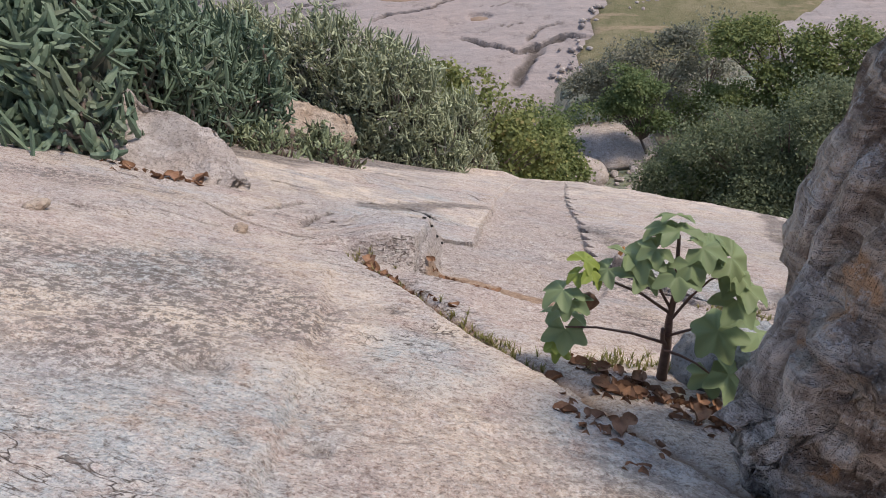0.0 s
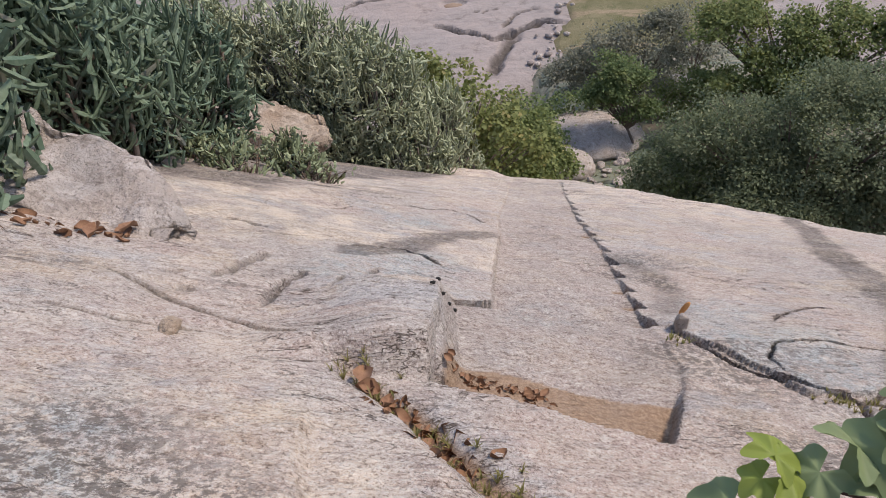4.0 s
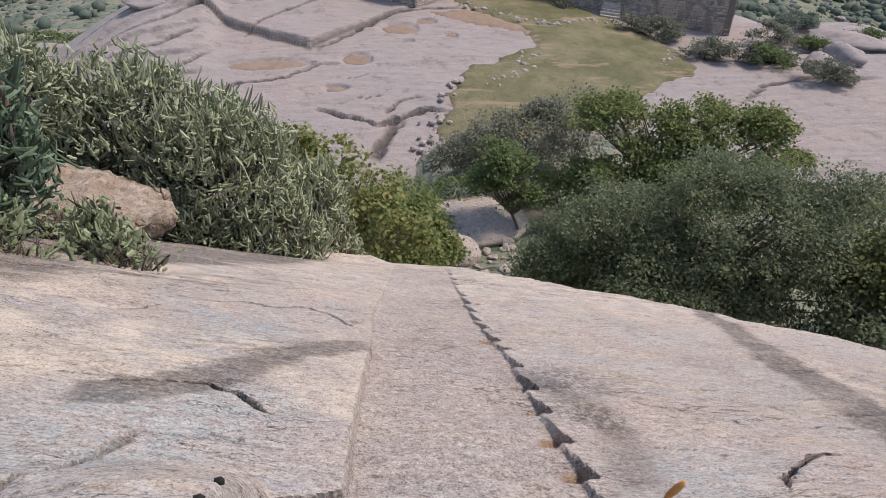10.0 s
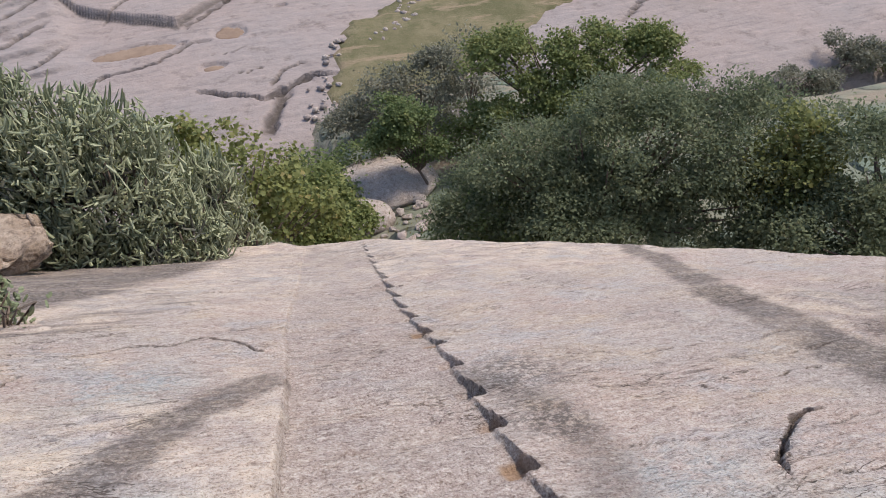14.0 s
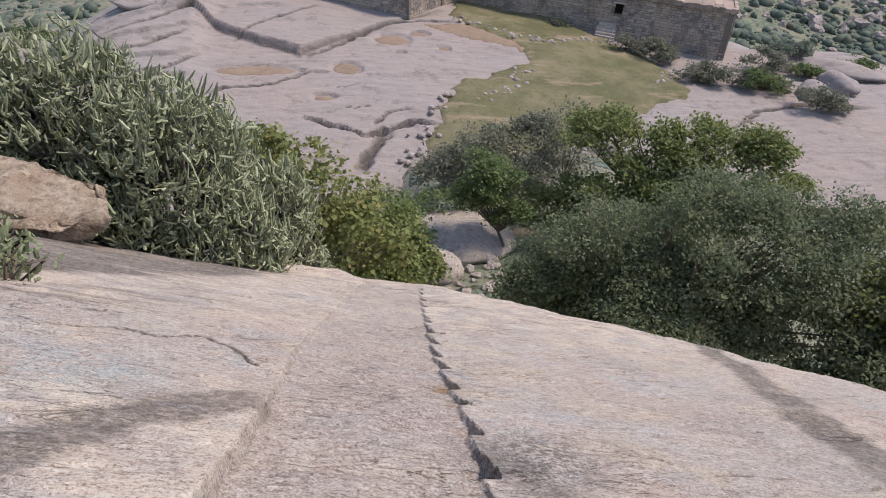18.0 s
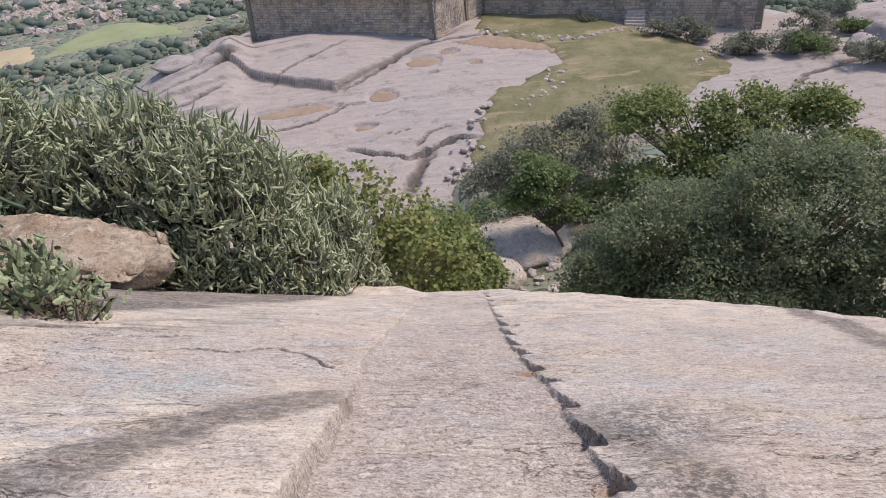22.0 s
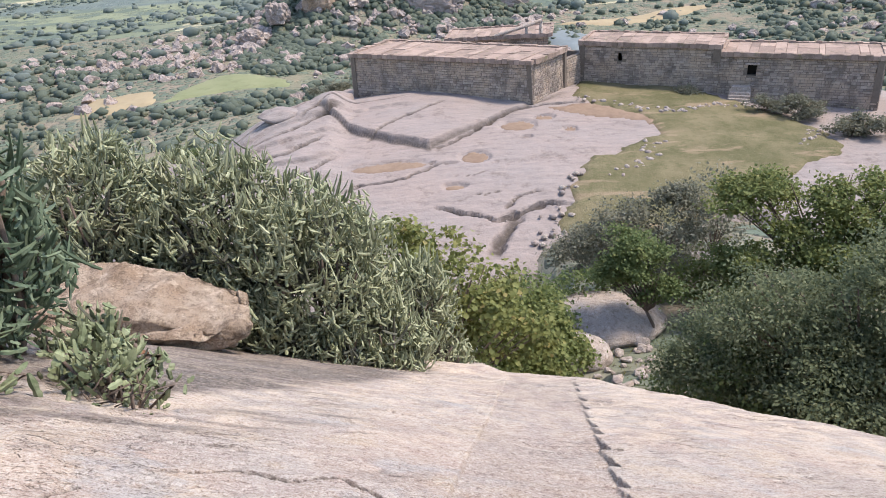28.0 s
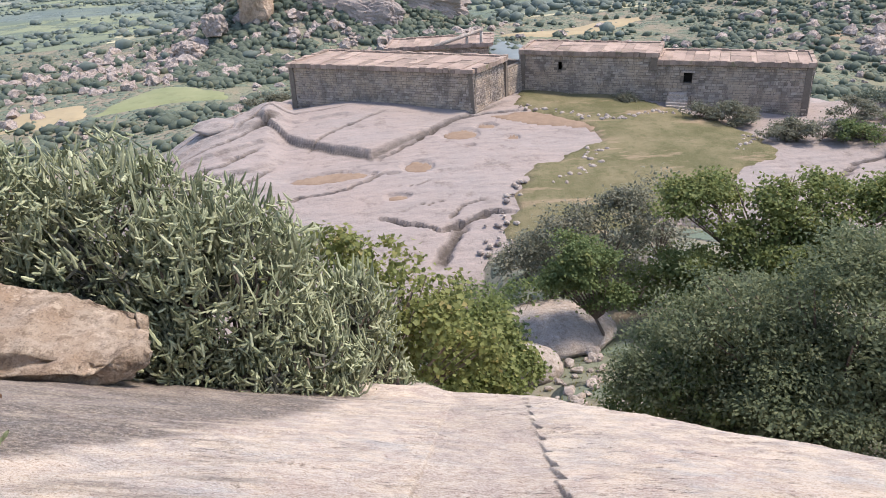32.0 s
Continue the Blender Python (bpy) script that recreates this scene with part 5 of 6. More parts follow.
def crag_mesh(name, size, seed, material, level=5, block=1.0):
    """A broken rock mass: squared outline, joints that part it into blocks, weathered faces."""
    bm = bmesh.new()
    bmesh.ops.create_icosphere(bm, subdivisions=level, radius=1)
    off = Vector((seed * 5.3, seed * 2.9, seed * 1.1))
    for v in bm.verts:
        p = v.co.copy()
        p *= 1 / max((abs(p.x) ** 4 + abs(p.y) ** 4 + abs(p.z) ** 3.2) ** 0.25, 0.6)
        q = Vector((p.x * size[0], p.y * size[1], p.z * size[2])) / (max(size) * 0.42) * block
        near = noise.voronoi(q + off)[0]
        joint = max(0.0, 1 - (near[1] - near[0]) / 0.16)
        own = noise.cell(noise.voronoi(q + off)[1][0] * 3.7)
        p *= 1 - 0.10 * joint + (0.16 if material is not HILLROCK else 0.08) * own + 0.15 * noise.fractal(p * 1.3 + off, 0.9, 2.0, 4) + 0.03 * noise.noise(p * 9 + off)
        v.co = Vector((p.x * size[0], p.y * size[1], p.z * size[2]))
    return bm_mesh(bm, name, material, False)


LEFT_HILL = [(-48, 295, 30, 22), (-20, 300, 35, 22), (-85, 280, 40, 28), (15, 310, 30, 22)]
MID_HILL = [(130, 620, 80, 60), (230, 640, 80, 60), (80, 600, 60, 60), (170, 560, 70, 40)]
RIGHT_HILL = [(230, 280, 45, 40), (180, 240, 40, 30), (290, 260, 50, 40), (130, 250, 30, 25), (330, 330, 50, 40), (300, 390, 60, 40), (250, 430, 60, 45), (205, 340, 40, 40)]
hillside("hill_boulders", 1100, LEFT_HILL, 401, (0.4, 2.8), ICO2, (0.6, 1.0), FARSTONE, "pink-grey boulders strewn over the near hill", "boulders", 9, -0.3, 0.2)
hillside("hill_boulders", 1500, MID_HILL, 402, (0.7, 4.6), ICO2, (0.4, 0.8), MIDSTONE, "pale boulders strewn over the far hill", "boulders", 20, -0.3, 0.2)
hillside("hill_boulders", 1300, RIGHT_HILL, 403, (0.4, 3.0), ICO2, (0.6, 1.0), FARSTONE, "grey and brown boulders strewn over the hillside", "boulders", 9, -0.3, 0.2)
hillside("hill_scrub", 11000, LEFT_HILL + [(-120, 240, 60, 40), (0, 220, 60, 25)], 411, (0.35, 2.3), ICO1, (0.6, 1.0), SCRUB, "dark green thorn scrub on the near hill", "scrub", 18, -0.2, 0.3)
hillside("hill_scrub", 7500, MID_HILL + [(150, 480, 110, 60), (0, 480, 90, 60)], 412, (0.9, 4.4), ICO1, (0.5, 0.9), SCRUB_HAZY, "dark green thorn scrub on the far hill", "scrub", 40, -0.25, 0.3)
hillside("hill_scrub", 12500, RIGHT_HILL + [(110, 190, 50, 25), (170, 170, 50, 25)], 413, (0.35, 2.3), ICO1, (0.6, 1.0), SCRUB, "dark green thorn scrub on the hillside", "scrub", 18, -0.25, 0.3)
hillside("valley_scrub", 6000, [(-160, 520, 120, 120), (-260, 800, 160, 200), (-60, 900, 160, 200), (380, 1100, 200, 200)], 414, (1.2, 3.8), ICO1, (0.4, 0.8), SCRUB_HAZY, "scattered trees and scrub on the plain", "scrub", 60, -0.1, 0.3)
CRAGS = (
    (-44, 311, -32.8, 6.6, 6, 10.2, OCHRE, "huge upright ochre boulder on the hilltop"), (-46, 311, -22.6, 3.2, 3, 2.4, OCHRE, "small ochre boulder perched on the great one"), (-60, 304, -41.5, 4.6, 4, 4.2, FARSTONE, "large round boulder on the hill"),
    (-25, 330, land(-25, 330) + 1.5, 9, 5, 3.4, FARSTONE, "broad flat boulder on the hilltop"), (-17, 318, land(-17, 318) - 1.5, 11, 5, 7, HILLROCK, "dark smooth granite face below the hilltop"), (1, 314, land(1, 314) - 1.5, 14, 6, 9, HILLROCK, "dark granite cliff of the hilltop"),
    (14, 330, land(14, 330) - 3.5, 30, 9, 8, HILLROCK, "long brown granite back of the hill"), (-70, 296, land(-70, 296) + 2.0, 5, 4, 3.2, FARSTONE, "pale split boulder on the hill"),
    (150, 705, 4, 46, 25, 16, MIDSTONE, "bare granite crown of the far hill"), (252, 680, -30, 44, 20, 15, MIDSTONE, "stepped granite cliffs of the far hill"), (205, 660, -28, 30, 18, 9, MIDSTONE, "stepped granite cliffs of the far hill"),
    (350, 360, land(350, 360) + 3, 62, 34, 22, HILLROCK, "great brown granite dome above the hillside"), (296, 372, land(296, 372) + 2, 44, 20, 13, HILLROCK, "sloping granite flank of the hill"), (78, 1480, -52, 80, 50, 42, MIDSTONE, "ribbed granite hill on the plain"),
)
for seed, (x, y, z, sx, sy, sz, m, label) in enumerate(CRAGS):
    ob = new("hill_crag", crag_mesh("hill_crag", (sx, sy, sz), 171 + seed, m, 5 if sx > 8 else 4, 0.45 if m is OCHRE else 1.2))
    ob.matrix_world = pose(x, y, z, 0, 14 if sx == 30 else -10 if sx == 44 else 0, RNG.uniform(-12, 12))
    tagged(ob, label, "crag", "crags of the hills")
heap_models = [crag_mesh("heaped_boulder", (1, 0.85, 0.8), 190 + k, FARSTONE, 3, 0.35) for k in range(6)]
for k in range(60):
    x, y, s = 268 + RNG.normal(0, 24), 305 + RNG.normal(0, 10), RNG.uniform(1.6, 5)
    ob = new("heaped_boulder", heap_models[k % 6])
    ob.matrix_world = pose(x, y, land(x, y) + s * 0.45, RNG.uniform(-20, 20), RNG.uniform(-20, 20), 50 * k) @ Matrix.Diagonal((s, s, s, 1))
    tagged(ob, "round brown boulder in a heap on the hillside", "boulder", "heap of boulders")


def flat_patch(name, outline, material, label, category, lift=0.3):
    cx, cy = sum(p[0] for p in outline) / len(outline), sum(p[1] for p in outline) / len(outline)
    draped(name, outline, material, lift, label, category, 0.6, max(2.0, max(abs(p[0] - cx) for p in outline) / 25), terrain)


flat_patch("green_field", [(-84, 220), (-82, 233), (-70, 250), (-64, 249), (-46, 235), (-43, 226), (-62, 226)], FIELD, "small bright green field below the terrace", "field", 0.5)
flat_patch("stubble_field", [(-112, 236), (-90, 238), (-85, 221), (-98, 214), (-112, 216)], STUBBLE, "harvested yellow field strip", "field", 0.5)
flat_patch("pale_field", [(-360, 950), (-140, 900), (-120, 960), (-330, 1040)], STUBBLE, "pale yellow fields far down on the plain", "field", 1.5)
flat_patch("pale_field", [(-420, 1250), (-180, 1220), (-190, 1300), (-400, 1330)], FIELD, "light green fields far down on the plain", "field", 1.5)
flat_patch("pale_field", [(330, 1000), (520, 1000), (560, 1150), (350, 1150)], FIELD, "light green fields between the hills", "field", 1.5)
flat_patch("lake", [(44, 286), (52, 300), (64, 282), (60, 262), (50, 252), (47, 268)], WATER, "small grey pond in the valley", "pond", 1.2)
flat_patch("sand_bank", [(52, 304), (76, 300), (120, 330), (135, 345), (110, 345), (70, 318)], STUBBLE, "pale sandy bank above the pond", "sand bank", 0.6)

# ---- plants ----
def ball(n, rng):
    v = rng.normal(size=(n, 3))
    return v / np.linalg.norm(v, axis=1, keepdims=True)


def stems(n, lobes, rng, length, radius, low=0.42, deep=0.4, rise=1.0):
    """Fleshy, three-ribbed stems that fork in sprays from the lobes (centre, radii) of a thicket."""
    size_of = np.array([l[1][0] * l[1][2] for l in lobes])
    sprays = max(4, n // 6)
    pick = rng.choice(len(lobes), size=sprays, p=size_of / size_of.sum())
    c = np.array([l[0] for l in lobes])[pick]
    r = np.array([l[1] for l in lobes])[pick]
    d = ball(sprays, rng)
    d[:, 2] = np.abs(d[:, 2]) * 1.2 - low
    d /= np.linalg.norm(d, axis=1, keepdims=True)
    depth = rng.uniform(deep, 1.0, sprays) ** 0.55
    node = c + d * r * depth[:, None] * (0.80 + 0.25 * rng.random((sprays, 1)))
    lead = d * np.array([1, 1, 0.5]) * rng.uniform(0.1, 1.1, (sprays, 1)) + np.array([0, 0, 1.0]) * rng.uniform(-0.1, 0.9, (sprays, 1)) * rise + rng.normal(0, 0.35, (sprays, 3))
    own = rng.integers(sprays, size=n)
    lean = lead[own] + rng.normal(0, 0.75, (n, 3))
    lean /= np.linalg.norm(lean, axis=1, keepdims=True)
    size = (rng.uniform(0, 1, n) ** 1.5 * (length[1] - length[0]) + length[0])[:, None]
    base = node[own] + rng.normal(0, 0.09, (n, 3)) - lean * size * 0.55
    bend = np.array([0, 0, 1.0]) * rng.uniform(0.05, 0.55, (n, 1)) * size
    side = np.cross(lean, rng.normal(size=(n, 3)))
    side /= np.linalg.norm(side, axis=1, keepdims=True)
    other = np.cross(lean, side)
    prof = np.array([0.62, 1.0, 0.76, 1.04, 0.84, 0.40])
    rings, sides = len(prof), 4
    t = np.linspace(0, 1, rings)
    star = np.array([1.0, 0.55] * 2)
    ang = np.arange(sides) * 2 * np.pi / sides
    rad = rng.uniform(*radius, n)
    line = base[:, None] + lean[:, None] * size[:, None] * t[None, :, None] + bend[:, None] * (t * t)[None, :, None]
    around = side[:, None] * np.cos(ang)[None, :, None] + other[:, None] * np.sin(ang)[None, :, None]
    v = line[:, :, None] + around[:, None] * (star[None, None, :, None] * prof[None, :, None, None] * rad[:, None, None, None])
    k, s = np.meshgrid(np.arange(rings - 1), np.arange(sides), indexing="ij")
    f = np.stack([k * sides + s, k * sides + (s + 1) % sides, (k + 1) * sides + (s + 1) % sides, (k + 1) * sides + s], -1).reshape(-1, 4)
    f = f[None] + (np.arange(n) * rings * sides)[:, None, None]
    return v.reshape(-1, 3), f.reshape(-1, 4)


def spurge(place, lobes, n, material, label, seed, length=(0.22, 0.5), radius=(0.022, 0.038)):
    """A thicket of tree spurge: woody trunks below, hundreds of fleshy stems."""
    rng = np.random.default_rng(seed)
    thing = empty("spurge_thicket", place, label, "cactus-like shrub", "spurge thickets")
    me = mesh_of("stem_mass", *stems(n, lobes, rng, length, radius), material, False)
    o = part("stem_mass", me, thing, kind="stuff")
    if n > 200:
        # added fill of darker stems: hides the background, darkens the thicket's inside
        inner = [(p, tuple(v * 0.80 for v in q)) for p, q in lobes]
        me = mesh_of("inner_growth", *stems(n // 8, inner, rng, (0.25, 0.6), (radius[0], radius[1] * 1.1), 0.75, 0.05, 0.6), STEMS_INNER, False)
        o = part("inner_growth", me, thing, "dark grey-brown stems filling the inside of the thicket", "stuff")
        me = mesh_of("leader_growth", *stems(n // 14, lobes, rng, (length[1] * 0.8, length[1] * 1.6), radius, 0.1, 0.9, 3.0), material, False)
        o = part("leader_growth", me, thing, "upright leading shoots", "stuff")
    rods = []
    thin = 1.0 if n > 200 else 0.35
    for (cx, cy, cz), (rx, ry, rz) in lobes:
        for k in range(14):
            a, u = rng.uniform(0, 6.28), rng.uniform(0.2, 0.8)
            x, y = cx + rx * u * math.cos(a), cy + ry * u * math.sin(a)
            top = (x, y, cz + rz * rng.uniform(0.1, 0.6))
            foot = (cx + 0.3 * (x - cx), cy + 0.3 * (y - cy), min(cz - rz * 0.8, place[2]))
            mid = tuple((p + q) / 2 + rng.normal(0, 0.12) for p, q in zip(foot, top))
            rods.append(([foot, mid, top], [0.045 * thin, 0.035 * thin, 0.02 * thin]))
    o = part("wood", tubes_mesh("wood", rods, WOOD, 5), thing, kind="stuff")
    return thing


spurge((-3.9, 5.6, floor_z(-3.9, 5.6) - 0.05), [((-3.95, 5.7, -1.35), (1.0, 0.75, 0.95)), ((-3.35, 5.15, -1.55), (0.6, 0.5, 0.55)), ((-5.2, 6.0, -0.9), (1.1, 0.9, 1.3)), ((-4.7, 7.2, -1.5), (1.0, 0.8, 1.5))], 3000, STEMS_A, "dense blue-green spurge thicket above the pale boulder", 501, (0.12, 0.32), (0.028, 0.044))
spurge((-3.5, 8.9, floor_z(-3.5, 8.9) - 0.05), [((-3.9, 8.7, -3.0), (0.95, 0.9, 1.3)), ((-3.75, 10.3, -4.0), (0.95, 0.9, 1.5)), ((-4.9, 9.6, -2.9), (1.3, 1.1, 1.9)), ((-4.0, 7.9, -2.3), (0.9, 0.7, 1.3))], 9500, STEMS_A, "tall blue-green spurge thicket with upright stems", 502, (0.10, 0.29), (0.019, 0.030))
spurge((-2.9, 16.3, floor_z(-2.9, 16.0) - 0.3), [((-2.0, 16.0, -7.4), (1.7, 1.4, 1.9)), ((-3.6, 16.6, -7.2), (1.9, 1.4, 2.3)), ((-0.9, 15.8, -8.7), (1.0, 0.9, 1.0)), ((-5.6, 16.6, -6.6), (1.6, 1.3, 2.0)), ((-0.2, 17.3, -9.1), (0.9, 0.9, 1.3)), ((-2.6, 15.1, -8.0), (0.9, 0.5, 0.7)), ((-1.5, 15.1, -8.5), (0.8, 0.5, 0.6)), ((-0.6, 15.5, -9.1), (0.7, 0.5, 0.55)), ((0.3, 16.4, -9.7), (0.6, 0.6, 0.6)), ((-2.2, 15.6, -8.9), (1.6, 0.6, 0.8))], 19500, STEMS_B, "wide grey-green spurge thicket on the brow of the slope", 503, (0.10, 0.25), (0.019, 0.030))
for lx, ly, n, sd in ((-2.75, 8.75, 46, 504), (-2.12, 9.45, 110, 505), (-1.85, 8.95, 40, 508), (-2.9, 10.4, 40, 506), (-3.5, 9.3, 50, 507)):
    lz = floor_z(lx, ly)
    spurge((lx, ly, lz - 0.05), [((lx, ly, lz + 0.04), (0.34, 0.30, 0.26)), ((lx - 0.2, ly + 0.15, lz + 0.14), (0.3, 0.25, 0.42 if n > 60 else 0.3))], int(n * 4), STEMS_LOW, "low sprawling spurge with thick pads on bare granite", sd, (0.05, 0.15), (0.018, 0.032))


def crown(lobes, n, size, rng, long=1.0, clusters=220, droop=0.15, spread=0.34):
    """Folded leaves in tufts over the lobes of a crown."""
    pick = rng.integers(len(lobes), size=clusters)
    c = np.array([l[0] for l in lobes])[pick]
    r = np.array([l[1] for l in lobes])[pick]
    d = ball(clusters, rng)
    d[:, 2] = d[:, 2] * 0.9 + 0.12
    centre = c + d * r * (rng.uniform(0.45, 1.06, clusters) ** 0.7)[:, None]
    own = rng.integers(clusters, size=n)
    tuft = rng.uniform(0.6, 1.35, clusters) * spread
    p = centre[own] + rng.normal(size=(n, 3)) * tuft[own][:, None] * np.array([1, 1, 0.45])
    out = p - c[own]
    out /= np.linalg.norm(out, axis=1, keepdims=True) + 1e-9
    tip = out * 0.7 + rng.normal(0, 0.6, (n, 3)) + np.array([0, 0, -droop])
    tip /= np.linalg.norm(tip, axis=1, keepdims=True)
    up = np.array([0, 0, 1.0]) * 0.9 + out * 0.5 + rng.normal(0, 0.45, (n, 3))
    side = np.cross(tip, up)
    side /= np.linalg.norm(side, axis=1, keepdims=True) + 1e-9
    nrm = np.cross(side, tip)
    s = (rng.uniform(0.65, 1.3, n) * size)[:, None]
    w = s / (2.0 * long)
    v = np.stack([p, p + tip * s * 0.5 + side * w + nrm * w * 0.35, p + tip * s, p + tip * s * 0.5 - side * w + nrm * w * 0.35], 1)
    f = np.array([[0, 1, 2], [0, 2, 3]])[None] + (np.arange(n) * 4)[:, None, None]
    return v.reshape(-1, 3), f.reshape(-1, 3)


def lumpy(lobes, k, rng):
    """Break each lobe of a crown into smaller lumps over its surface."""
    out = []
    for c, r in lobes:
        out.append((c, tuple(0.66 * v for v in r)))
        for d in ball(k, rng):
            d[2] = abs(d[2]) * 1.2 - 0.45
            f = rng.uniform(0.26, 0.46)
            out.append((tuple(c[i] + d[i] * r[i] * rng.uniform(0.75, 1.0) for i in range(3)), (r[0] * f, r[1] * f, r[2] * f * 0.7)))
    return out


def tree(name, base, lobes, n, size, material, label, category, seed, long=1.0, clusters=220, spread=0.34, trunk=0.12, wood=WOOD, group="", lumps=0):
    rng = np.random.default_rng(seed)
    thing = empty(name, base, label, category, group)
    leafy = lumpy(lobes, lumps, rng) if lumps else lobes
    o = part("crown", mesh_of("crown", *crown(leafy, n, size, rng, long, clusters, 0.15, spread), material), thing, kind="stuff")
    mean = [sum(l[0][i] for l in lobes) / len(lobes) for i in range(3)]
    fork = tuple(base[i] * 0.6 + mean[i] * 0.4 for i in range(3))
    knee = tuple((base[i] + fork[i]) / 2 + (0.12, -0.08, 0)[i] for i in range(3))
    rods = [([base, knee, fork], [trunk, trunk * 0.85, trunk * 0.75])]
    for (cx, cy, cz), (rx, ry, rz) in lobes:
        bend = tuple((a + b) / 2 + rng.normal(0, 0.12) for a, b in zip(fork, (cx, cy, cz)))
        rods.append(([fork, bend, (cx, cy, cz)], [trunk * 0.6, trunk * 0.45, trunk * 0.25]))
        for k in range(9):
            dd = ball(1, rng)[0] * np.array([rx, ry, rz]) * 0.85
            tip = (cx + dd[0], cy + dd[1], cz + abs(dd[2]) * 0.8)
            mid = tuple((a * 0.55 + b * 0.45) + rng.normal(0, 0.08) for a, b in zip(fork, tip))
            rods.append(([fork, mid, tip], [trunk * 0.4, trunk * 0.25, trunk * 0.08]))
    o = part("wood", tubes_mesh("wood", rods, wood, 5), thing, kind="stuff")
    return thing


tree("leafy_shrub", (-0.2, 20.4, land(-0.2, 20.4)), [((-0.8, 19.8, -9.2), (1.2, 1.0, 1.2)), ((0.8, 20.2, -9.9), (1.2, 1.0, 1.3)), ((-2.1, 19.6, -8.6), (1.0, 0.9, 1.1)), ((-0.2, 19.1, -11.0), (1.5, 0.8, 1.2)), ((1.7, 19.6, -11.3), (1.2, 0.9, 1.2)), ((0.4, 19.2, -10.0), (1.2, 0.8, 1.1))], 9000, 0.13, LEAF_YELLOW, "yellow-green leafy shrub with dry flower heads", "shrub", 521, 0.9, 200, 0.2, lumps=9)
tree("leafy_shrub", (2.4, 22.6, land(2.4, 22.6)), [((1.4, 22.0, -12.3), (1.1, 1.0, 1.0)), ((2.8, 22.4, -12.8), (1.1, 1.0, 1.1)), ((2.4, 21.8, -13.4), (1.3, 1.0, 1.0)), ((1.4, 20.8, -13.4), (1.5, 0.9, 1.4)), ((3.7, 22.2, -14.2), (0.8, 0.8, 0.9))], 14000, 0.11, LEAF_BRIGHT, "fresh green leafy shrub below the brow", "shrub", 522, 0.9, 200, 0.2, lumps=9)
tree("broad_tree", (11.2, 19.4, land(11.2, 19.4)), [((9.0, 19.8, -12.0), (2.1, 2.0, 2.2)), ((11.8, 18.8, -11.0), (2.6, 2.2, 2.3)), ((8.4, 20.6, -13.4), (1.9, 1.8, 1.8)), ((14.2, 17.4, -10.9), (2.4, 2.0, 2.2)), ((10.8, 17.8, -13.0), (2.6, 1.8, 1.9)), ((13.4, 16.4, -12.8), (2.2, 1.6, 1.6)), ((9.4, 18.6, -14.4), (1.8, 1.4, 1.2))], 112000, 0.115, LEAF_DARK, "large dark feathery-leaved tree beside the slope", "tree", 523, 1.8, 1100, 0.26, 0.22, lumps=20)
tree("broad_tree", (17.5, 14.2, land(17.5, 14.2)), [((16.6, 14.6, -10.6), (2.4, 2.2, 2.2)), ((18.8, 12.6, -10.4), (2.4, 2.2, 2.4)), ((15.4, 13.6, -12.0), (2.2, 2.0, 1.8)), ((20.6, 10.0, -9.6), (2.6, 2.4, 2.4)), ((16.0, 13.6, -12.9), (2.4, 1.6, 1.5)), ((18.4, 11.0, -12.0), (2.4, 1.6, 1.6))], 74000, 0.12, LEAF_DARK, "dark green tree beside the slope", "tree", 524, 1.8, 760, 0.27, 0.2, lumps=18)
tree("bright_shrub", (15.0, 16.6, land(15.0, 16.6)), [((14.9, 15.6, -11.2), (1.1, 0.9, 1.8))], 4200, 0.14, LEAF_YELLOW, "yellow-green creeper over the dark tree", "shrub", 525, 1.0, 150, 0.26)
tree("round_tree", (16.5, 30.5, land(16.5, 30.5)), [((13.4, 30.4, -13.2), (1.9, 1.6, 1.3)), ((16.4, 29.6, -13.0), (2.1, 1.6, 1.3)), ((19.0, 27.9, -13.2), (2.0, 1.6, 1.4)), ((15.2, 28.6, -14.6), (2.8, 1.6, 1.4)), ((14.0, 29.0, -16.0), (2.6, 1.6, 1.5)), ((17.6, 27.6, -15.6), (2.6, 1.6, 1.6)), ((12.2, 30.4, -16.4), (1.8, 1.4, 1.6))], 42000, 0.13, LEAF_BRIGHT, "fresh green round-topped tree behind the dark one", "tree", 526, 1.0, 700, 0.25, 0.2, lumps=8)
tree("small_tree", (8.7, 28.6, land(8.7, 28.6)), [((7.5, 29.0, -14.2), (1.1, 0.9, 0.9)), ((8.5, 29.0, -15.0), (1.1, 0.9, 1.1)), ((6.8, 29.0, -15.2), (0.7, 0.6, 0.7)), ((8.8, 28.6, -16.2), (0.8, 0.6, 0.8))], 9000, 0.115, LEAF_MID, "small green tree with a thin trunk by the boulder", "tree", 527, 1.0, 150, 0.2, 0.08, lumps=7)
tree("thorn_shrub", (10.4, 33.6, land(10.4, 33.6)), [((9.0, 33.6, -15.6), (1.8, 1.4, 1.2)), ((11.2, 33.4, -15.0), (1.8, 1.4, 1.3)), ((7.6, 34.4, -16.8), (1.6, 1.2, 1.2)), ((10.2, 32.6, -17.4), (2.6, 1.2, 1.3))], 15000, 0.14, LEAF_GREY, "grey-green thorn shrub in the hollow", "shrub", 528, 1.4, 300, 0.28, 0.07, lumps=7)
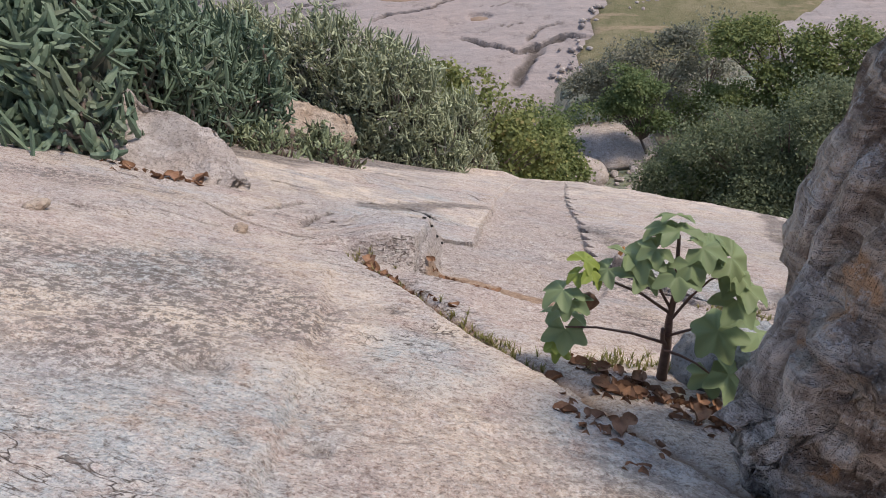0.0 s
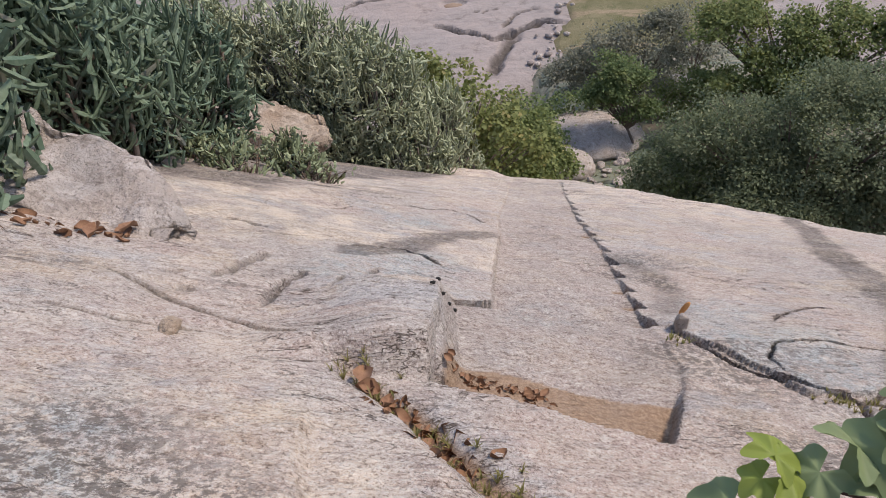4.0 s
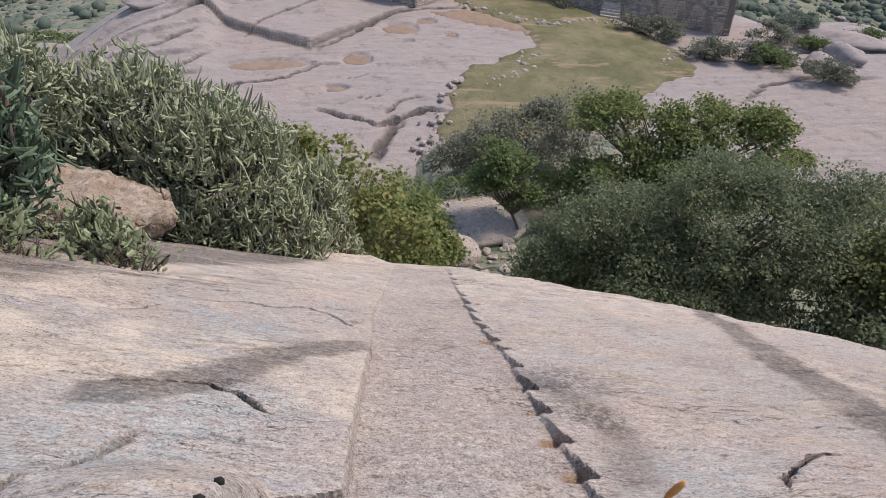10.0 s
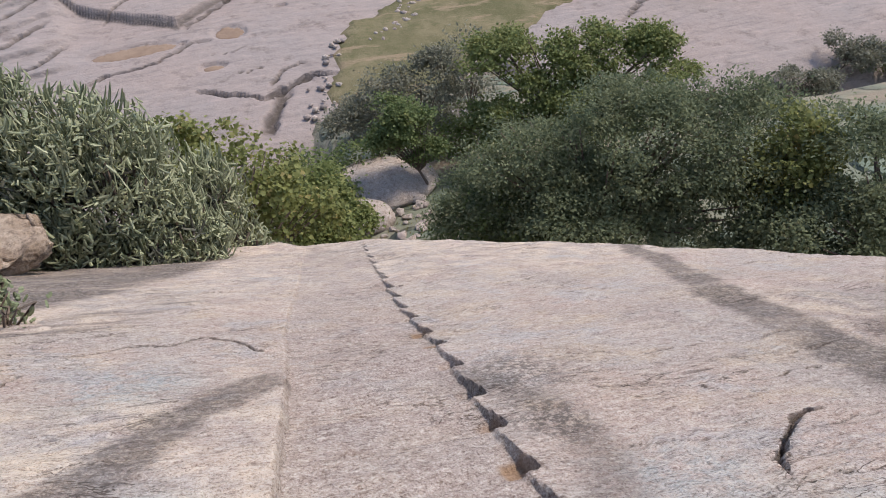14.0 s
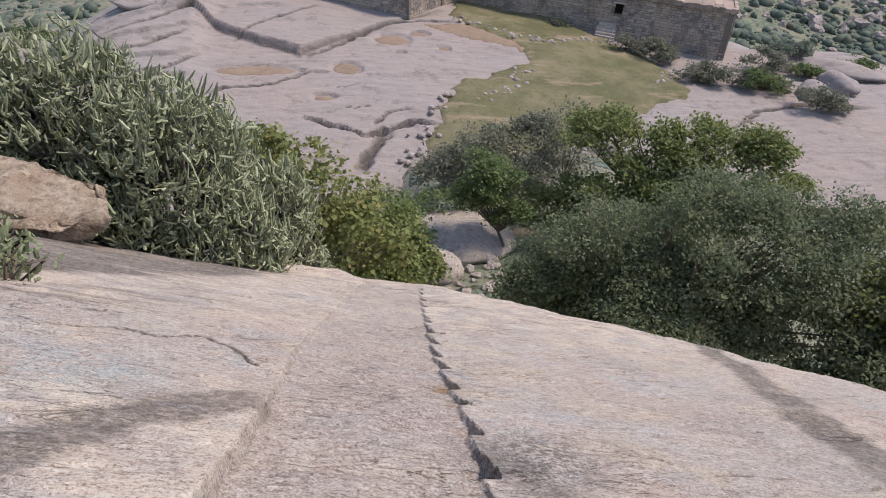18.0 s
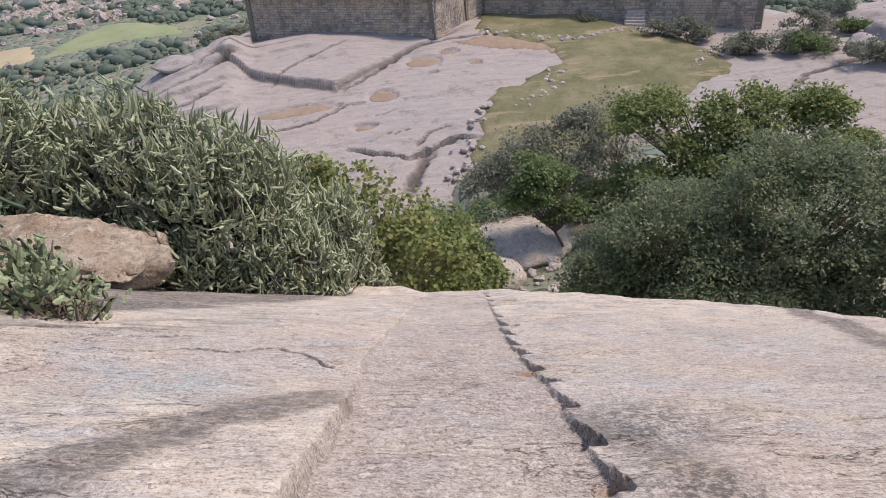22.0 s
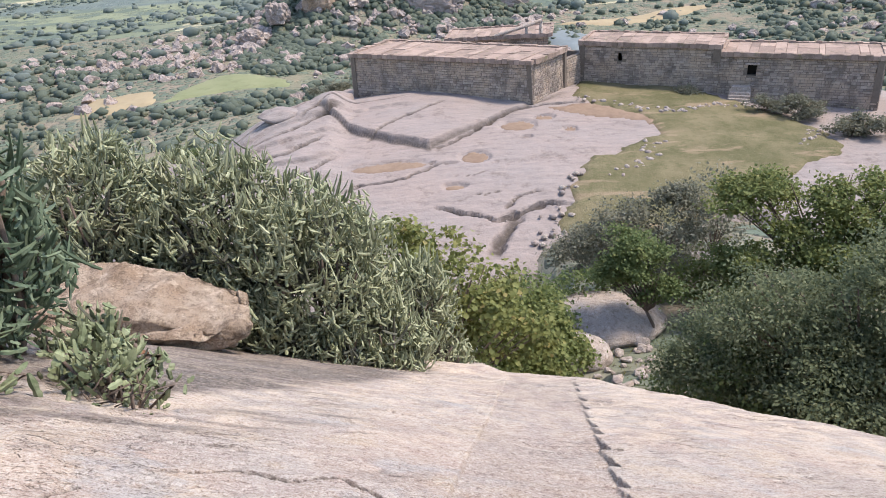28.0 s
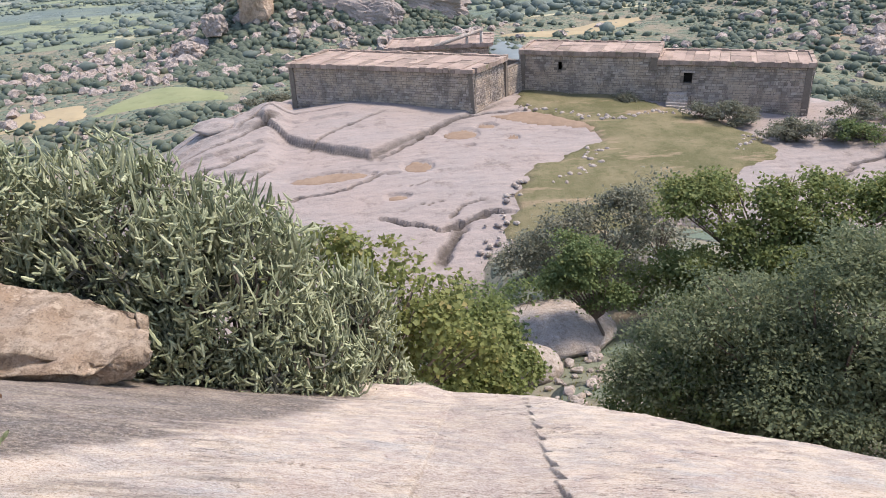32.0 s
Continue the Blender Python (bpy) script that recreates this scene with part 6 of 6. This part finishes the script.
tree("thorn_shrub", (12.0, 40.0, land(12.0, 40.0)), [((10.0, 40.5, -20.6), (2.0, 1.4, 1.3)), ((13.0, 39.0, -20.0), (2.2, 1.4, 1.5)), ((8.2, 42.0, -21.6), (1.6, 1.2, 1.1)), ((15.5, 40.5, -20.0), (2.0, 1.4, 1.4)), ((11.5, 45.5, -22.6), (2.2, 1.2, 1.0))], 8000, 0.22, LEAF_GREY, "grey-green thorn thicket on the brown bank", "shrub", 532, 1.4, 340, 0.3, 0.07, lumps=6)
tree("dry_shrub", (13.6, 35.2, land(13.6, 35.2)), [((13.4, 34.8, -15.2), (1.7, 1.4, 1.4))], 900, 0.18, LEAF_GREY, "nearly leafless grey thorn shrub", "shrub", 529, 1.4, 120, 0.4, 0.06)
tree("low_shrub", (7.6, 19.8, land(7.6, 19.8)), [((7.7, 19.8, -13.6), (1.1, 0.9, 1.2)), ((8.8, 18.6, -14.0), (1.3, 1.0, 1.2)), ((6.9, 20.6, -14.6), (0.8, 0.7, 0.6))], 6000, 0.10, LEAF_MID, "low green shrub at the foot of the slope", "shrub", 530, 1.0, 240, 0.22, 0.05)
tree("low_shrub", (4.6, 27.8, land(4.6, 27.8)), [((4.4, 28.4, -17.0), (0.9, 0.8, 0.8)), ((6.6, 31.8, -17.5), (2.0, 0.9, 0.9)), ((3.2, 29.4, -16.4), (1.6, 1.2, 1.2))], 5000, 0.14, LEAF_MID, "green shrub around the pale boulders", "shrub", 531, 1.0, 220, 0.26, 0.05)
for k, (x, y, s, m) in enumerate(((38.2, 76.6, 2.7, LEAF_GREY), (41.0, 70.6, 2.4, LEAF_GREY), (44.0, 69.0, 2.6, LEAF_GREY), (47.2, 67.8, 2.5, LEAF_MID), (50.4, 63.4, 2.5, LEAF_GREY), (51.2, 75.2, 2.7, LEAF_GREY), (55, 72.6, 1.6, LEAF_MID), (24.6, 95.5, 1.7, LEAF_GREY), (29.9, 85.6, 1.0, LEAF_GREY), (-33, 100, 4.2, LEAF_MID), (-26, 112, 3.6, SCRUB), (-38, 120, 4.0, SCRUB), (-14.5, 104, 2.6, LEAF_GREY), (35.8, 78.8, 1.9, LEAF_GREY), (58, 80, 2.4, SCRUB), (64, 76, 2.0, LEAF_MID), (49, 45.5, 3.0, LEAF_GREY), (55, 47, 3.4, LEAF_GREY), (60, 46, 3.2, LEAF_MID), (43, 45, 2.2, LEAF_MID))):
    z = shelf(x, y)
    tree("terrace_shrub", (x, y, z - 0.1), [((x, y, z + s * 0.45), (s * 0.9, s * 0.7, s * 0.62)), ((x + s * 0.7, y - 0.3, z + s * 0.35), (s * 0.7, s * 0.6, s * 0.45))], int(1300 * s), 0.20, m, "rounded grey-green shrub on the granite terrace", "shrub", 540 + k, 1.0, int(60 * s), 0.26, 0.06, lumps=5, group="shrubs of the terrace")


# ---- the sapling with lobed leaves ----
def lobed_leaf(size, seed, material):
    """A broad leaf of five rounded lobes, folded along its veins and drooping at the rim."""
    rnd = random.Random(seed)
    n = 50
    verts, faces = [(0, 0, 0)], []
    for ring, f in ((1, 0.35), (2, 0.7), (3, 1.0)):
        for k in range(n + 1):
            a = radians(-155 + 310 * k / n)
            u = a / radians(62)
            d = abs(u - round(u)) * 2
            lobe = 0.865 + 0.135 * math.cos(math.pi * d) - 0.05 * d
            r = size * f * (1 - f * (1 - lobe)) * (0.92 + 0.08 * math.cos(a)) * (1 + rnd.uniform(-0.025, 0.025) * (ring == 3))
            z = -0.24 * r * r / size - 0.10 * size * f * math.cos(math.pi * d) + 0.025 * size * rnd.uniform(-1, 1) * f
            verts.append((r * math.sin(a), r * math.cos(a) * 0.9, z))
    for k in range(n):
        faces.append((0, 1 + k, 2 + k))
        for q in (0, 1):
            b = 1 + q * (n + 1) + k
            faces.append((b, b + n + 1, b + n + 2, b + 1))
    return mesh_of("leaf", verts, faces, material)


px, py = 0.95, 2.27
pz = floor_z(px, py) - 0.03
sapling = empty("sapling", (px, py, pz), "young sapling with broad lobed green leaves growing from a rock cleft", "sapling")
leaf_models = [lobed_leaf(0.126, 900 + k, LEAF_BIG) for k in range(6)]
pale_models = [lobed_leaf(0.10, 910 + k, LEAF_PALE) for k in range(6)]


def stalk(name, path, r0, r1):
    n = len(path)
    o = part(name, tubes_mesh(name, [(path, [r0 + (r1 - r0) * k / (n - 1) for k in range(n)])], STALK, 6), sapling)


TOP = (0.88, 2.25, -0.42)
stalk("stem", [(px, py, pz), (px - 0.01, py, -1.15), (0.92, 2.26, -0.95), (0.915, 2.25, -0.75), TOP], 0.028, 0.007)
TIPS = [TOP]
for end, start, rise in (((0.47, 2.24, -0.62), -0.90, 0.05), ((0.43, 2.22, -0.92), -1.10, 0.03), ((1.10, 2.22, -0.62), -0.95, 0.05), ((0.68, 2.26, -0.56), -0.88, 0.05), ((1.12, 2.14, -1.20), -1.15, 0.02), ((1.02, 2.24, -0.50), -0.85, 0.03), ((1.18, 2.18, -0.95), -1.05, 0.03)):
    a = (0.92, 2.255, start)
    stalk("branch", [a, tuple(p + (q - p) * 0.35 + (0, 0, rise)[i] for i, (p, q) in enumerate(zip(a, end))), tuple(p + (q - p) * 0.7 + (0, 0, rise)[i] for i, (p, q) in enumerate(zip(a, end))), end], 0.008, 0.004)
    TIPS.append(end)
stalk("branch", [(px, py, -1.16), (px - 0.05, py - 0.03, -1.06), (px - 0.06, py - 0.03, -0.98)], 0.013, 0.009)
LEAF_SPOTS = [(0, 0.0, 0.0, 0.03), (0, 0.10, -0.04, -0.05), (0, -0.10, -0.03, -0.05), (0, 0.04, -0.10, -0.09), (0, -0.06, 0.06, 0.0), (0, 0.15, 0.02, -0.10), (0, -0.15, -0.02, -0.10), (0, -0.02, -0.13, -0.13), (0, 0.0, 0.08, 0.06), (1, 0, 0, 0.02), (1, -0.07, -0.03, -0.06), (1, 0.06, 0.0, 0.05), (1, -0.03, -0.05, -0.12), (1, 0.03, 0.03, 0.08), (2, 0, 0, -0.02), (2, -0.05, -0.02, -0.09), (2, 0.0, 0.03, 0.08), (2, -0.02, 0, -0.16), (3, 0.0, 0, 0.0), (3, 0.08, -0.04, -0.05), (3, 0.05, -0.08, -0.11), (4, 0, 0, 0.04), (4, -0.09, -0.03, -0.02), (4, 0.06, -0.06, -0.03), (5, 0, 0, 0), (5, 0.07, -0.05, 0.05), (6, 0, 0, 0.02), (6, 0.09, -0.03, -0.03), (6, 0.12, -0.06, -0.1), (7, 0, 0, 0.03), (7, 0.12, -0.02, 0.0), (7, -0.08, -0.04, 0.05)]
for k, (t, dx, dy, dz) in enumerate(LEAF_SPOTS):
    o = part("leaf", pale_models[k % 6] if t in (1, 2) and k % 2 else leaf_models[k % 6], sapling)
    x, y, z = TIPS[t]
    s = RNG.uniform(0.75, 1.2) * (1.35 if t in (5, 7) else 1.0) * (0.9 if t in (1, 2) else 1)
    way = math.degrees(math.atan2(-dx, dy + 0.001)) if (dx or dy) else RNG.uniform(0, 360)
    o.matrix_basis = pose(x + dx * 0.95, y + dy * 0.95, z + dz * 0.85, -16 + RNG.uniform(-18, 14), RNG.uniform(-20, 20), way) @ Matrix.Diagonal((s, s, s, 1))
o = part("withered_leaf", stone_mesh("withered_leaf", (0.045, 0.03, 0.05), 77, DRY, 2, 0.4), sapling, "curled brown leaf")
o.matrix_basis = pose(0.52, 2.22, -0.76)


# ---- leaf litter, grass and seedlings in the clefts ----
def litter_leaf(size, seed):
    rnd = random.Random(seed)
    verts, faces = [], []
    for j, (w, y) in enumerate(((0.02, 0), (0.30, 0.3), (0.36, 0.6), (0.16, 0.9), (0.01, 1.0))):
        for i in (-1, -0.5, 0, 0.5, 1):
            verts.append((i * w * size, y * size, size * (0.22 * i * i + 0.18 * math.sin(y * 3 + seed) + rnd.uniform(-0.04, 0.04))))
    for j in range(4):
        for i in range(4):
            a = j * 5 + i
            faces.append((a, a + 1, a + 6, a + 5))
    return mesh_of("dead_leaf", verts, faces, DRY)


litter_models = [litter_leaf(0.085 + 0.01 * k, 950 + k) for k in range(6)]


def strew(line, n, spread, seed, label, size=1.0):
    rng = random.Random(seed)
    for k in range(n):
        u = rng.random() * (len(line) - 1)
        i = min(int(u), len(line) - 2)
        x = line[i][0] + (line[i + 1][0] - line[i][0]) * (u - i) + rng.gauss(0, spread)
        y = line[i][1] + (line[i + 1][1] - line[i][1]) * (u - i) + rng.gauss(0, spread)
        o = new("dead_leaf", litter_models[k % 6])
        s = rng.uniform(0.5, 1.2) * size
        o.matrix_world = pose(x, y, floor_z(x, y) + 0.012, -32 + rng.uniform(-18, 18), rng.uniform(-20, 20), rng.uniform(0, 360)) @ Matrix.Diagonal((s, s, s, 1))
        tagged(o, label, "dead leaf", "dead leaves in the clefts")


strew([(0.55, 2.15), (0.8, 2.1), (1.05, 1.95), (1.15, 1.75)], 130, 0.09, 1, "curled brown dead leaf in the rock cleft", 0.75)
strew([(0.42, 1.72), (0.5, 1.5), (0.62, 1.38)], 34, 0.06, 2, "curled brown dead leaf on a dirt patch", 0.6)
strew([(-0.62, 3.2), (-0.42, 3.0), (-0.2, 2.75)], 60, 0.06, 3, "curled brown dead leaf in the grassy cleft", 0.8)
strew([(-0.3, 3.5), (-0.1, 3.48), (0.2, 3.4)], 60, 0.04, 4, "small brown dead leaf in the soil trough", 0.45)
strew([(-2.9, 4.75), (-2.5, 4.6), (-2.15, 4.7)], 30, 0.07, 5, "curled brown dead leaf against the pale boulder")
strew([(-3.6, 11.6), (-3.0, 11.4)], 20, 0.2, 6, "curled brown dead leaf under the low spurge")


def tufts(line, n, spread, height, seed, material, label, name="grass_tuft", ground=floor_z):
    rng = np.random.default_rng(seed)
    verts, faces = [], []
    for k in range(n):
        u = rng.random() * (len(line) - 1)
        i = min(int(u), len(line) - 2)
        x = line[i][0] + (line[i + 1][0] - line[i][0]) * (u - i) + rng.normal(0, spread)
        y = line[i][1] + (line[i + 1][1] - line[i][1]) * (u - i) + rng.normal(0, spread)
        z = ground(x, y) - 0.005
        for b in range(9):
            h, a, lean = height * rng.uniform(0.4, 1.2), rng.uniform(0, 6.28), rng.uniform(0.1, 0.8)
            dx, dy = math.cos(a) * lean * h, math.sin(a) * lean * h
            w = 0.0022 + 0.018 * height
            sx, sy = -math.sin(a) * w, math.cos(a) * w
            q = len(verts)
            verts += [(x - sx, y - sy, z), (x + sx, y + sy, z), (x + dx * 0.45 - sx * 0.7, y + dy * 0.45 - sy * 0.7, z + h * 0.65), (x + dx * 0.45 + sx * 0.7, y + dy * 0.45 + sy * 0.7, z + h * 0.65), (x + dx, y + dy, z + h * 0.9)]
            faces += [(q, q + 1, q + 3, q + 2), (q + 2, q + 3, q + 4)]
    tagged(new(name, mesh_of(name, verts, faces, material)), label, "grass", kind="stuff")


tufts([(-0.72, 3.35), (-0.45, 3.05), (-0.18, 2.72), (0.06, 2.42), (0.3, 2.15)], 130, 0.05, 0.055, 601, STRAW, "thin yellow-green grass in the rock cleft")
tufts([(0.55, 2.28), (0.8, 2.4), (1.1, 2.42)], 60, 0.05, 0.06, 602, STRAW, "dry moss and grass around the sapling")
tufts([(1.7, 3.55), (1.9, 3.5), (2.1, 3.45)], 40, 0.05, 0.05, 603, STRAW, "dry grass in the crack between slabs")
tufts([(1.12, 4.3), (1.22, 4.25), (1.05, 4.15)], 14, 0.03, 0.05, 604, STRAW, "dry grass stalks beside the stair")
tufts([(5.2, 20.8), (6.8, 22.0), (6.0, 25.5), (7.5, 28)], 260, 0.9, 0.16, 605, STRAW, "rank dry grass on the rubble path", "grass_patch", land)
tufts([(0.4, 17.0), (0.9, 16.8), (1.4, 16.7)], 60, 0.1, 0.10, 606, LEAF_MID, "small herbs on the brow of the slope", "herbs")
for k, (x, y) in enumerate(((-0.30, 4.28), (-0.25, 4.2), (-0.33, 4.17), (-0.22, 4.27), (-0.28, 4.12))):
    o = new("dung_pellet", stone_mesh("dung_pellet", (0.018, 0.014, 0.012), 700 + k, DARK, 1, 0.2))
    o.matrix_world = pose(x, y, floor_z(x, y) + 0.008)
    tagged(o, "small dark dropping on the granite", "dropping", "droppings on the rock")
o = new("dry_bract", stone_mesh("dry_bract", (0.022, 0.012, 0.075), 720, FRUIT, 2, 0.2))
o.matrix_world = pose(1.29, 4.5, floor_z(1.29, 4.5) + 0.15, 10, 15, 0)
tagged(o, "orange dry leaf standing in a crack", "dry leaf")
